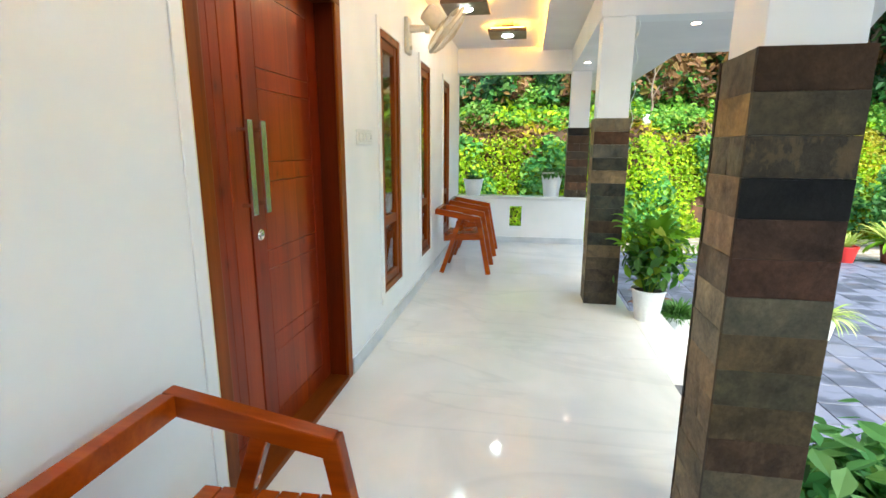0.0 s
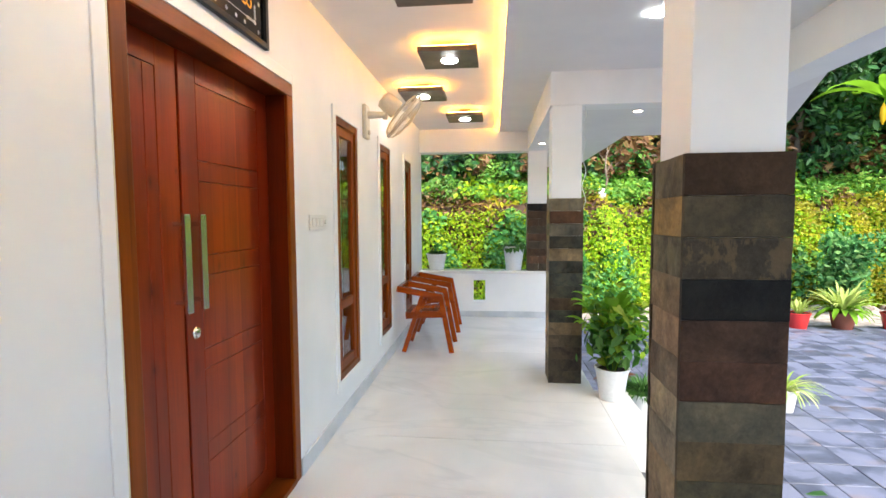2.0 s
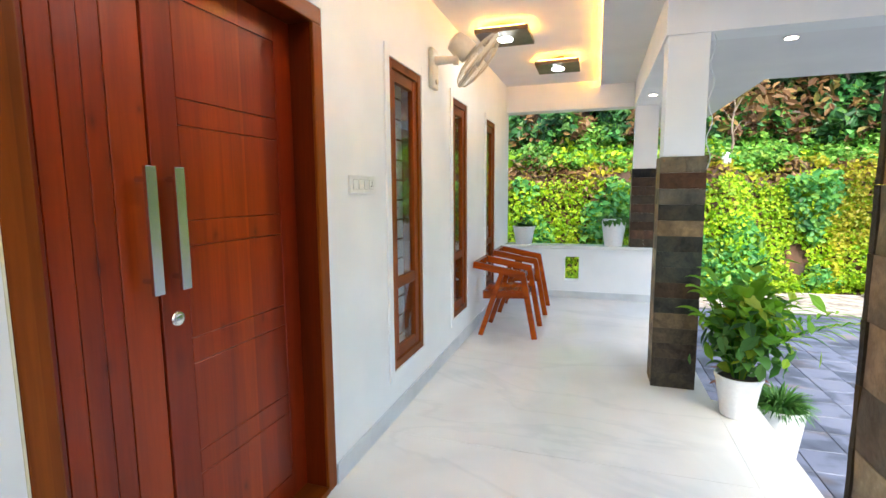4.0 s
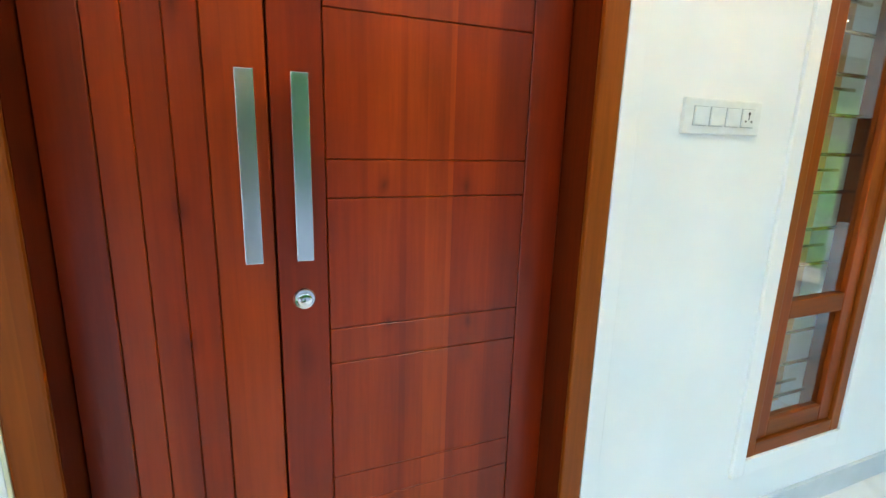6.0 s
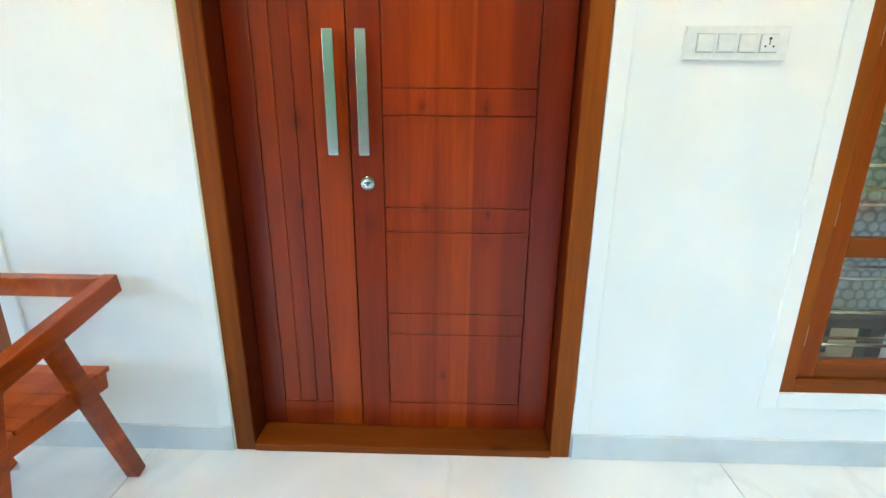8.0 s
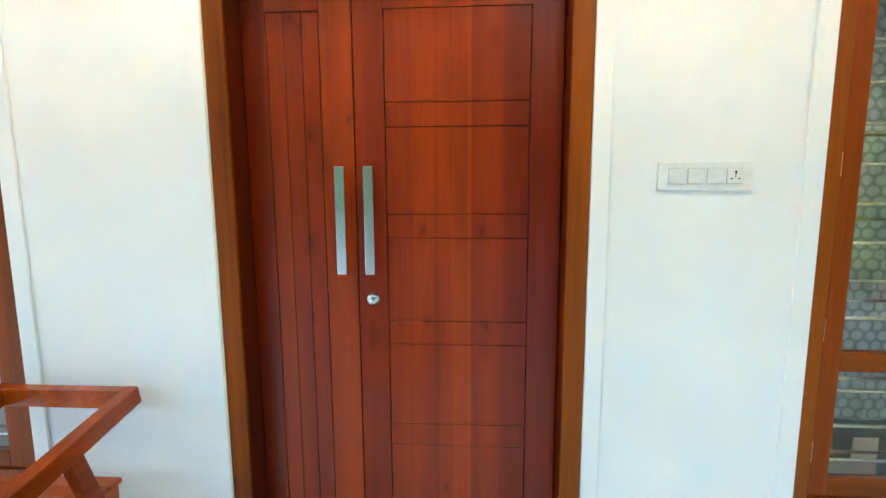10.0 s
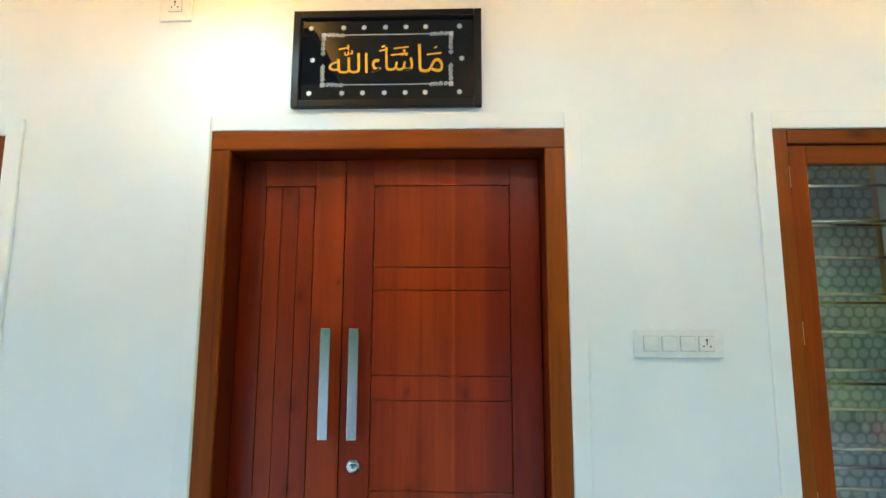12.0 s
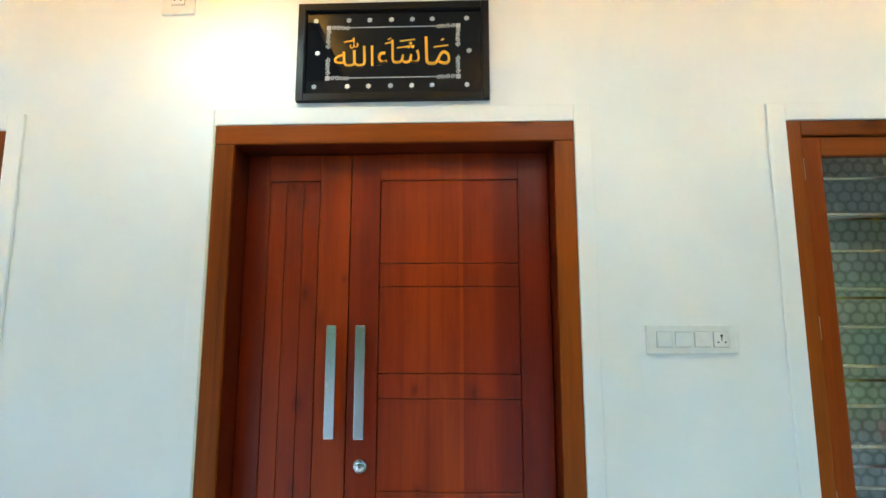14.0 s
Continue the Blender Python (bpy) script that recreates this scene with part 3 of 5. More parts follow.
# ---- front door ----
def front_door():
    d = thing("door_1", "closed double front door of reddish polished wood", "door", kind="structure")
    y0, y1, top = 1.358, 2.566, 2.1
    fw, f0, f1 = 0.068, WALL - 0.155, WALL + 0.008
    for a, b in ((y0, y0 + fw), (y1 - fw, y1)):
        part("jamb", boxed(f1 - 0.016, f1, a, b, 0, top - fw, 0.006), FRAME_WOOD, d, "yellow-brown front of the door jamb")
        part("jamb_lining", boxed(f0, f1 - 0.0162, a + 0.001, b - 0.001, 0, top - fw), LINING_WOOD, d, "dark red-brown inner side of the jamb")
    part("head", boxed(f1 - 0.016, f1, y0, y1, top - fw, top, 0.006), FRAME_WOOD_H, d, "yellow-brown front of the door head")
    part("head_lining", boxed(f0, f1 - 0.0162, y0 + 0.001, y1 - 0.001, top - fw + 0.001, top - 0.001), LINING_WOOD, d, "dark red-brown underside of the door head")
    part("threshold", boxed(f0, f1 + 0.004, y0 + fw, y1 - fw, 0, 0.03, 0.005), FRAME_WOOD_H, d, "worn wooden threshold")
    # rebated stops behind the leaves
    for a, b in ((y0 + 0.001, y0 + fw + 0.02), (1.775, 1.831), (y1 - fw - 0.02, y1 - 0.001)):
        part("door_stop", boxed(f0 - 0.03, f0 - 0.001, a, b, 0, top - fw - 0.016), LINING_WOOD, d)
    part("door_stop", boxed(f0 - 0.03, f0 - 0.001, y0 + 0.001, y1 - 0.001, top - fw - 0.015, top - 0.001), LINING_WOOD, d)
    front, t = -1.04, 0.02
    a0, mid, b1 = y0 + fw + 0.002, 1.803, y1 - fw - 0.002
    z0, z1 = 0.032, top - fw - 0.003

    def board(leaf, a, b, c, e, name="board", lift=0.0):
        part(name, boxed(front - t, front + lift, a, b, c, e, 0.0004 if name == "rail" else 0.0018, 1), DOOR_WOOD, leaf)

    g = 0.0011
    left = part("leaf", boxed(front - 0.045, front - 0.008, a0, mid - 0.002, z0, z1), DOOR_DARK, d, "narrow fixed leaf with upright grooves")
    board(left, a0, 1.51 - g, z0, z1, "stile")
    board(left, 1.69 + g, mid - 0.002, z0, z1, "stile")
    board(left, 1.51 - g, 1.69 + g, z0, 0.131 - g, "rail", 0.0006)
    board(left, 1.51 - g, 1.69 + g, 1.933 + g, z1, "rail", 0.0006)
    cuts = (1.51, 1.57, 1.631, 1.69)
    for a, b in zip(cuts, cuts[1:]):
        board(left, a + (g if a == 1.51 else 0.0006), b - (g if b == 1.69 else 0.0006), 0.131 + g, 1.933 - g, "board", -0.001)
    right = part("leaf", boxed(front - 0.045, front - 0.008, mid + 0.002, b1, z0, z1), DOOR_DARK, d, "wide leaf with panels split by level grooves")
    lift = 0.006
    board(right, mid + 0.002, 1.908 - g, z0, z1, "stile", lift)
    board(right, 2.39 + g, b1, z0, z1, "stile", lift)
    board(right, 1.908 - g, 2.39 + g, z0, 0.139 - g, "rail", lift + 0.0006)
    board(right, 1.908 - g, 2.39 + g, 1.932 + g, z1, "rail", lift + 0.0006)
    lines = (0.139, 0.423, 0.505, 0.803, 0.887, 1.182, 1.264, 1.556, 1.637, 1.932)
    for a, b in zip(lines, lines[1:]):
        board(right, 1.908 + g, 2.39 - g, a + 0.0008, b - 0.0008, "panel", lift - 0.001)
    for leaf, y in ((left, 1.759), (right, 1.856)):
        bm = boxed(-0.0065, 0.0065, -0.0165, 0.0165, 1.062, 1.426, 0.0015)
        bmesh.ops.transform(bm, matrix=pose(-0.9915, y, 0, 0, 0, -2.5), verts=bm.verts[:])
        part("pull_handle", bm, STEEL, leaf, "flat brushed steel pull bar")
        bm = bmesh.new()
        for z in (1.10, 1.39):
            rod(bm, (front, y, z), (-0.997, y, z), 0.008, seg=12)
        smooth(part("standoff", bm, CHROME, leaf))
    bm = bmesh.new()
    face = Matrix.Translation((front + 0.006, 1.855, 0.967)) @ Matrix.Rotation(radians(90), 4, "Y")
    lathe(bm, [(0.024, 0), (0.024, 0.004), (0.021, 0.008), (0.015, 0.0085), (0.0145, 0.012), (0.012, 0.0135), (0.002, 0.0137)], 28, face)
    smooth(part("lock", bm, CHROME, right, "round chrome cylinder lock"), 30)
    part("keyhole", boxed(front + 0.0185, front + 0.0205, 1.8542, 1.8558, 0.963, 0.972), DARK_METAL, right)
    return d


front_door()


# ---- windows ----
def window(i, a, b, z0, z1):
    w = thing("window_%d" % i, "tall narrow casement window of reddish wood with steel bars", "window", kind="structure")
    f, x1, x0 = 0.05, WALL + 0.004, WALL - 0.12
    part("jamb", boxed(x0, x1, a, a + f, z0, z1, 0.004), FRAME_WOOD, w)
    part("jamb", boxed(x0, x1, b - f, b, z0, z1, 0.004), FRAME_WOOD, w)
    part("head", boxed(x0, x1 - 0.001, a + f, b - f, z1 - f, z1, 0.004), FRAME_WOOD_H, w)
    part("sill", boxed(x0, x1 - 0.001, a + f, b - f, z0, z0 + f, 0.004), FRAME_WOOD_H, w)
    s0, s1, c0, c1 = a + f + 0.002, b - f - 0.002, z0 + f + 0.002, z1 - f - 0.002
    sx0, sx1, k = WALL - 0.045, WALL - 0.008, 0.064
    midz = 0.80
    sash = part("sash", boxed(sx0, sx1, s0, s0 + k, c0, c1, 0.004), SASH_WOOD, w, "closed wooden sash in two lights")
    part("stile", boxed(sx0, sx1, s1 - k, s1, c0, c1, 0.004), SASH_WOOD, sash)
    for z, h in ((c0, k), (midz - 0.032, 0.064), (c1 - k, k)):
        part("rail", boxed(sx0, sx1 - 0.001, s0 + k, s1 - k, z, z + h, 0.004), FRAME_WOOD_H, sash)
    for p, q in ((c0 + k, midz - 0.032), (midz + 0.032, c1 - k)):
        g = part("pane", boxed(WALL - 0.030, WALL - 0.025, s0 + k, s1 - k, p, q), GLASS, w, "clear window glass")
        g.visible_shadow = False
    for z in (0.50, 0.905, 1.42, 1.93):
        bm = bmesh.new()
        rod(bm, (sx1 + 0.004, s0 - 0.001, z - 0.036), (sx1 + 0.004, s0 - 0.001, z + 0.036), 0.0045, seg=10)
        part("hinge", bm, HINGE, w)
    z = 0.427
    while z < c1 - 0.05:
        bm = bmesh.new()
        rod(bm, (WALL - 0.085, a + f - 0.003, z), (WALL - 0.085, b - f + 0.003, z), 0.0065, seg=10)
        smooth(part("window_bar", bm, BRASS, w, "round steel bar"))
        z += 0.1243
    # second set of level strips behind the round bars, wider spaced
    z = 0.41
    while z < c1 - 0.05:
        bm = boxed(WALL - 0.174, WALL - 0.166, a + 0.004, b - 0.004, z - 0.006, z + 0.006, 0.002, 1)
        part("back_bar", bm, BRASS, w, "thin flat pale strip behind the round bars")
        z += 0.277
    # curtain in soft folds behind the bars
    n, vs, fs = 40, [], []
    for j in range(n + 1):
        y = a - 0.05 + (b - a + 0.1) * j / n
        x = WALL - 0.30 + 0.007 * math.sin(j * 0.45) + 0.003 * math.sin(j * 1.3)
        vs += [(x, y, 0.47), (x, y, 2.3)]
    for j in range(n):
        fs.append((2 * j, 2 * j + 2, 2 * j + 3, 2 * j + 1))
    c = raw("curtain", vs, fs, CURTAIN)
    sm = c.modifiers.new("thick", "SOLIDIFY")
    sm.thickness = 0.002
    tagged(c, "grey net curtain printed with pale rounds behind a window", "curtain", "curtains")
    return w


for i, o in enumerate(o for o in OPENINGS if o[2] > 0):
    window(i + 1, *o)

# ---- pillars ----
TONES = [(0.040, 0.023, 0.014), (0.064, 0.052, 0.034), (0.040, 0.033, 0.024), (0.009, 0.009, 0.009), (0.055, 0.030, 0.020), (0.052, 0.026, 0.018),
         (0.070, 0.064, 0.047), (0.078, 0.056, 0.031), (0.050, 0.044, 0.028), (0.050, 0.036, 0.020), (0.042, 0.025, 0.016), (0.060, 0.050, 0.034),
         (0.075, 0.050, 0.028), (0.042, 0.032, 0.022), (0.034, 0.028, 0.022)]
PATCHY = (0.0, 0.05, 0.55, 0.0, 0.0, 0.0, 0.08, 0.2, 0.1, 0.15, 0.2, 0.1, 0.25, 0.0, 0.1)
# same slate for the side faces, with the light on them mixed into the tone
SIDE_LIT = [(0.150, 0.120, 0.080), (0.230, 0.150, 0.064), (0.120, 0.108, 0.074), (0.200, 0.148, 0.098), (0.205, 0.150, 0.104), (0.165, 0.138, 0.108),
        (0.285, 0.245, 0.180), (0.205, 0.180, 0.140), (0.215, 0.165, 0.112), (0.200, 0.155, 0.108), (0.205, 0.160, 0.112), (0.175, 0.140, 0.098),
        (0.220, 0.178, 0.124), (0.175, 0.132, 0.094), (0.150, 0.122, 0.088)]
SECOND = [(0.145, 0.115, 0.075), (0.055, 0.026, 0.014), (0.095, 0.085, 0.066), (0.036, 0.034, 0.025), (0.185, 0.125, 0.070), (0.040, 0.040, 0.031),
          (0.040, 0.043, 0.035), (0.042, 0.043, 0.034), (0.055, 0.036, 0.024), (0.044, 0.046, 0.040), (0.150, 0.108, 0.068), (0.074, 0.058, 0.042),
          (0.068, 0.050, 0.038), (0.048, 0.038, 0.030), (0.050, 0.040, 0.030)]
COURSE = 1.565 / 15
slab_meshes = {}


def slab_mesh(w, variant):
    """A cleft slab in its own x-z plane, w wide, with an uneven face."""
    key = (round(w, 3), variant)
    if key not in slab_meshes:
        rnd = random.Random(variant * 7 + int(w * 1000))
        bm = bmesh.new()
        nx, nz, h = 5, 2, COURSE - 0.0011
        front = [[bm.verts.new((w * (i / nx - 0.5), -0.0155 - rnd.uniform(-0.0015, 0.002) + (0.0015 if i in (0, nx) or j in (0, nz) else 0), h * j / nz)) for i in range(nx + 1)] for j in range(nz + 1)]
        for j in range(nz):
            for i in range(nx):
                bm.faces.new((front[j][i], front[j][i + 1], front[j + 1][i + 1], front[j + 1][i]))
        rim = front[0] + [r[-1] for r in front[1:]] + front[-1][-2::-1] + [r[0] for r in front[-2:0:-1]]
        back = [bm.verts.new((v.co.x, 0, v.co.z)) for v in rim]
        for i in range(len(rim)):
            bm.faces.new((rim[i], back[i], back[(i + 1) % len(rim)], rim[(i + 1) % len(rim)]))
        bm.faces.new(back)
        slab_meshes[key] = mesh_of("slab", bm, SLATE)
    return slab_meshes[key]


def pillar(y0, w, d, base, seed, x0=0.58, top=1.565):
    x1, y1 = x0 + w, y0 + d
    p = thing("pillar", "square porch pillar clad in dark slate below and white plaster above", "pillar", "porch pillars", "structure")
    i = 0.016
    part("shaft", boxed(x0 + i, x1 - i, y0 + i, y1 - i, base, 3.0, 0.004), PLASTER, p, "white plastered shaft")
    rnd = random.Random(seed)
    n = round((top - base) / COURSE)
    for k in range(n):
        z = top - (k + 1) * COURSE
        tone = k if seed < 3 else rnd.randrange(15)
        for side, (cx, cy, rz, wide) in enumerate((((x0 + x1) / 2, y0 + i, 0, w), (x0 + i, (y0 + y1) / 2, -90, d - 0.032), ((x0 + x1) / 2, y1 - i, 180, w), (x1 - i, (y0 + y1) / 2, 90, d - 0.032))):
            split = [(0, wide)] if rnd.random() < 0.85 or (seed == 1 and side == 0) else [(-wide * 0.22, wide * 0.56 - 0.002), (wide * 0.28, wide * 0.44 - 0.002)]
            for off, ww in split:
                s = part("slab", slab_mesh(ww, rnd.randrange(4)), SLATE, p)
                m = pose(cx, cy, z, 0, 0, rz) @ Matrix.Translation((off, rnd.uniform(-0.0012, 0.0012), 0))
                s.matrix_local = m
                c = (SIDE_LIT if side in (1, 3) else SECOND if seed == 2 else TONES)[tone if side == 0 else (tone + (0 if side == 1 else rnd.randrange(15))) % 15]
                # brighter by pillar and on the house side: daylight painted into the slab colour
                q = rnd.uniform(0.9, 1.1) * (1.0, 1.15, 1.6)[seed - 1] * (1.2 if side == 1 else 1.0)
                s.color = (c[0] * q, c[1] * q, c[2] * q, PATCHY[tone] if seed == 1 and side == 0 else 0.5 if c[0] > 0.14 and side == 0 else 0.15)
    return p


pillar(1.373, 0.256, 0.250, 0.0, 1, x0=0.586)
pillar(4.212, 0.275, 0.245, 0.0, 2)
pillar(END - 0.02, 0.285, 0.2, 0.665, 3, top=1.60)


# ---- chairs ----
def armchair():
    """Its back stands towards -x; origin on the floor at the middle of its back."""
    c = thing("armchair", "low teak armchair with slatted seat and sloping arms", "chair", "porch chairs")
    w, aw = 0.497, 0.045
    h = w / 2 - aw / 2
    zb, zf, xb, xf, dp = 0.667, 0.585, 0.022, 0.478, 0.062
    part("back_rail", bar(bmesh.new(), (xb, -w / 2 + aw - 0.001, zb - 0.001), (xb, w / 2 - aw + 0.001, zb - 0.001), 0.043, dp, 0.004), CHAIR_WOOD, c)
    for s in (-1, 1):
        y = s * h
        part("arm", bar(bmesh.new(), (xb - 0.022, y, zb + 0.004), (xf - 0.012, y, zf + 0.002), aw, dp, 0.006), CHAIR_WOOD, c, "sloping arm with worn edges")
        part("leg", bar(bmesh.new(), (xf - 0.022, y, zf + 0.027), (xf + 0.095, y, 0.0), aw - 0.002, 0.052, 0.005, (1, 0, 0)), CHAIR_WOOD, c)
        part("leg", bar(bmesh.new(), (0.275, y, 0.62), (0.068, y, 0.0), aw - 0.002, 0.046, 0.005, (1, 0, 0)), CHAIR_WOOD, c)
        part("side_rail", bar(bmesh.new(), (0.085, y - s * 0.03, 0.375), (0.485, y - s * 0.03, 0.398), 0.028, 0.058, 0.004), CHAIR_WOOD, c)
    part("front_rail", bar(bmesh.new(), (0.475, -h + 0.02, 0.391), (0.475, h - 0.02, 0.391), 0.028, 0.055, 0.004), CHAIR_WOOD, c)
    part("rear_rail", bar(bmesh.new(), (0.10, -h + 0.02, 0.373), (0.10, h - 0.02, 0.373), 0.028, 0.05, 0.004), CHAIR_WOOD, c)
    for k in range(7):
        x = 0.112 + k * 0.0565
        z = 0.4055 + 0.023 * (x - 0.085) / 0.40
        part("slat", boxed(x - 0.025, x + 0.025, -h + 0.001, h - 0.001, z, z + 0.017, 0.003), CHAIR_WOOD, c)
    # feet level with the floor
    for o in c.children:
        if o.name.startswith("leg"):
            for v in o.data.vertices:
                v.co.z = max(v.co.z, 0.0)
    return c


chair = armchair()
chair.location = (-0.868, 0.8385, 0.0)
copy_thing(chair, pose(-0.890, 5.275, 0.0))
copy_thing(chair, pose(-0.890, 6.165, 0.0, 0, 0, 1.5))


# ---- ceiling lamps ----
def lamp_box():
    """Square box lamp hung just under the ceiling: cool spot below, warm strips above. Origin at its underside."""
    l = thing("ceiling_lamp", "square brown ceiling lamp with cool spot and warm back glow", "lamp", "porch ceiling lamps")
    s = 0.205
    part("body", boxed(-s, s, -s, s, 0, 0.035, 0.003), LAMP_BOX, l)
    bm = bmesh.new()
    box(bm, -s + 0.03, s - 0.03, -s + 0.02, -s + 0.035, 0.038, 0.046)
    box(bm, -s + 0.03, s - 0.03, s - 0.035, s - 0.02, 0.038, 0.046)
    box(bm, -s + 0.02, -s + 0.035, -s + 0.05, s - 0.05, 0.038, 0.046)
    box(bm, s - 0.035, s - 0.02, -s + 0.05, s - 0.05, 0.038, 0.046)
    part("led_strip", bm, WARM_LED, l, "warm yellow light strip on top")
    part("hanger", boxed(-0.06, 0.06, -0.06, 0.06, 0.035, CEIL - 2.55), LAMP_BOX, l)
    bm = lathe(bmesh.new(), [(0.068, -0.004), (0.068, 0.001)], 28)
    smooth(part("spot_rim", bm, CHROME, l))
    # lens made wider than the spot itself, so its glare is part of the shape
    bm = lathe(bmesh.new(), [(0.059, -0.003), (0.057, -0.009), (0.044, -0.013), (0.015, -0.015)], 28)
    part("spot_lens", bm, COOL_LED, l, "bright cool white lens")
    return l


lamp = lamp_box()
lamp.location = (-0.54, 1.44, 2.55)
for x, y in ((-0.20, 2.57), (-0.205, 3.68), (-0.545, 4.70), (-0.215, 5.79), (-0.20, 0.32)):
    copy_thing(lamp, pose(x, y, 2.55))
solid("cove_light", boxed(COVE + 0.05, COVE + 0.06, -2.9, END - 0.02, PANEL + 0.016, PANEL + 0.028), COVE_LED, "warm yellow light strip hidden in the ceiling cove", "light strip")


def downlight(x, y, z, cool=False):
    l = thing("downlight", "small round recessed ceiling spotlight, lit", "lamp", "recessed spotlights", at=(x, y, z))
    smooth(part("rim", lathe(bmesh.new(), [(0.048, -0.004), (0.044, -0.007), (0.036, -0.007), (0.036, 0.001)], 24), SWITCH, l))
    # the cool lens overlaps its rim; the extra width stands in for glare
    part("lens", lathe(bmesh.new(), [(0.035 + 0.02 * cool, -0.009), (0.035 + 0.02 * cool, -0.002)], 24), COOL_LED if cool else SPOT_LED, l, "glowing lens")
    return l


downlight(0.71, 6.25, BEAM)
downlight(1.36, 4.52, BEAM + 0.004)
downlight(1.07, 3.115, PANEL, True)


# ---- wall fan ----
def wall_fan():
    f = thing("wall_fan", "cream plastic wall fan at rest, tilted downwards", "fan", at=(WALL, 3.99, 2.19))
    bm = boxed(0.0, 0.035, -0.06, 0.06, -0.14, 0.13, 0.014, 3)
    smooth(part("wall_plate", bm, CREAM, f))
    bm = bmesh.new()
    rod(bm, (0.02, 0, 0.05), (0.17, 0.03, 0.055), 0.032, 0.024, 14)
    rod(bm, (0.17, 0.03, 0.02), (0.17, 0.03, 0.10), 0.02, 0.02, 14)
    smooth(part("bracket", bm, CREAM, f))
    smooth(part("knob", lathe(bmesh.new(), [(0.018, 0.034), (0.018, 0.046), (0.014, 0.050)], 16, Matrix.Translation((0, 0.0, -0.09)) @ Matrix.Rotation(radians(90), 4, "Y")), CREAM, f, "round speed knob"))
    ax = Vector((0.72, 0.28, -0.62)).normalized()
    hub = Vector((0.31, 0.09, 0.05))
    m = Matrix.Translation(hub) @ ax.to_track_quat("Z", "Y").to_matrix().to_4x4()
    bm = lathe(bmesh.new(), [(0.04, -0.225), (0.070, -0.21), (0.078, -0.16), (0.076, -0.075), (0.05, -0.062)], 24, m)
    smooth(part("motor", bm, CREAM, f, "rounded motor housing"))
    bm = bmesh.new()
    r0 = 0.215
    # cage: rings and wires bulging to the front and the back
    def ring(r, z, t):
        n = 40
        pts = [m @ Vector((r * math.cos(2 * math.pi * i / n), r * math.sin(2 * math.pi * i / n), z)) for i in range(n)]
        for i in range(n):
            rod(bm, pts[i], pts[(i + 1) % n], t, seg=5)
    ring(r0, 0.0, 0.005)
    ring(r0 * 0.99, 0.012, 0.004)
    ring(r0 * 0.62, 0.060, 0.0022)
    ring(r0 * 0.62, -0.050, 0.0022)
    for i in range(72):
        a = 2 * math.pi * i / 72
        c, s = math.cos(a), math.sin(a)
        for sg, zz in ((1, 0.070), (-1, -0.060)):
            p = [m @ Vector((r * c, r * s, z)) for r, z in ((r0, 0), (r0 * 0.88, zz * 0.55), (r0 * 0.6, zz * 0.88), (0.045, zz))]
            for u, v in zip(p, p[1:]):
                rod(bm, u, v, 0.0014, seg=4)
    part("cage", bm, CREAM, f, "wire cage")
    smooth(part("cage_badge", lathe(bmesh.new(), [(0.05, 0.066), (0.048, 0.074), (0.01, 0.078)], 24, m), CREAM, f))
    for k in range(3):
        bm, vs = bmesh.new(), []
        for i in range(9):
            r = 0.035 + 0.155 * i / 8
            half = 0.075 * math.sin(math.pi * (0.18 + 0.72 * i / 8)) ** 0.6
            row = []
            for j in range(5):
                t = j / 4 * 2 - 1
                a = 2 * math.pi * k / 3 + t * half / r * 0.8
                row.append(bm.verts.new(m @ Vector((r * math.cos(a), r * math.sin(a), 0.018 * t + 0.004))))
            vs.append(row)
        for p, q in zip(vs, vs[1:]):
            for j in range(4):
                bm.faces.new((p[j], p[j + 1], q[j + 1], q[j]))
        b = smooth(part("blade", bm, CREAM, f, "curved cream blade"))
        md = b.modifiers.new("thick", "SOLIDIFY")
        md.thickness = 0.003
    smooth(part("hub", lathe(bmesh.new(), [(0.03, -0.02), (0.038, 0.0), (0.034, 0.022), (0.012, 0.03)], 20, m), CREAM, f))
    return f


wall_fan()


# ---- switch plates ----
def switch_plate(y0, y1, z0, z1, kinds, name, label):
    s = thing(name, label, "switch")
    part("plate", boxed(WALL, WALL + 0.011, y0, y1, z0, z1, 0.004), SWITCH, s)
    n = len(kinds)
    w = 0.045
    mid, cz = (y0 + y1) / 2, (z0 + z1) / 2
    for i, k in enumerate(kinds):
        c = mid + (i - (n - 1) / 2) * 0.0575
        part("surround", boxed(WALL + 0.010, WALL + 0.0125, c - w / 2 - 0.0015, c + w / 2 + 0.0015, cz - w / 2 - 0.0015, cz + w / 2 + 0.0015), SWITCH_GREY, s)
        b = part("rocker" if k == "r" else "socket", boxed(WALL + 0.010, WALL + 0.016, c - w / 2, c + w / 2, cz - w / 2, cz + w / 2, 0.002), SWITCH, s)
        if k == "s":
            part("slot", boxed(WALL + 0.0155, WALL + 0.0166, c - 0.0013, c + 0.0013, cz - 0.004, cz + 0.009), DARK_METAL, b)
            for dy, dz, r in ((0, 0.012, 0.004), (-0.011, -0.008, 0.0028), (0.011, -0.008, 0.0028)):
                bm = rod(bmesh.new(), (WALL + 0.0155, c + dy, cz + dz), (WALL + 0.0168, c + dy, cz + dz), r, seg=12)
                part("hole", bm, DARK_METAL, b)
    return s


switch_plate(2.765, 3.046, 1.342, 1.430, "rrrs", "switch_plate", "white four-gang switch plate with a socket on the wall")
switch_plate(1.139, 1.257, 2.51, 2.622, "s", "wall_socket", "white single socket high on the wall")


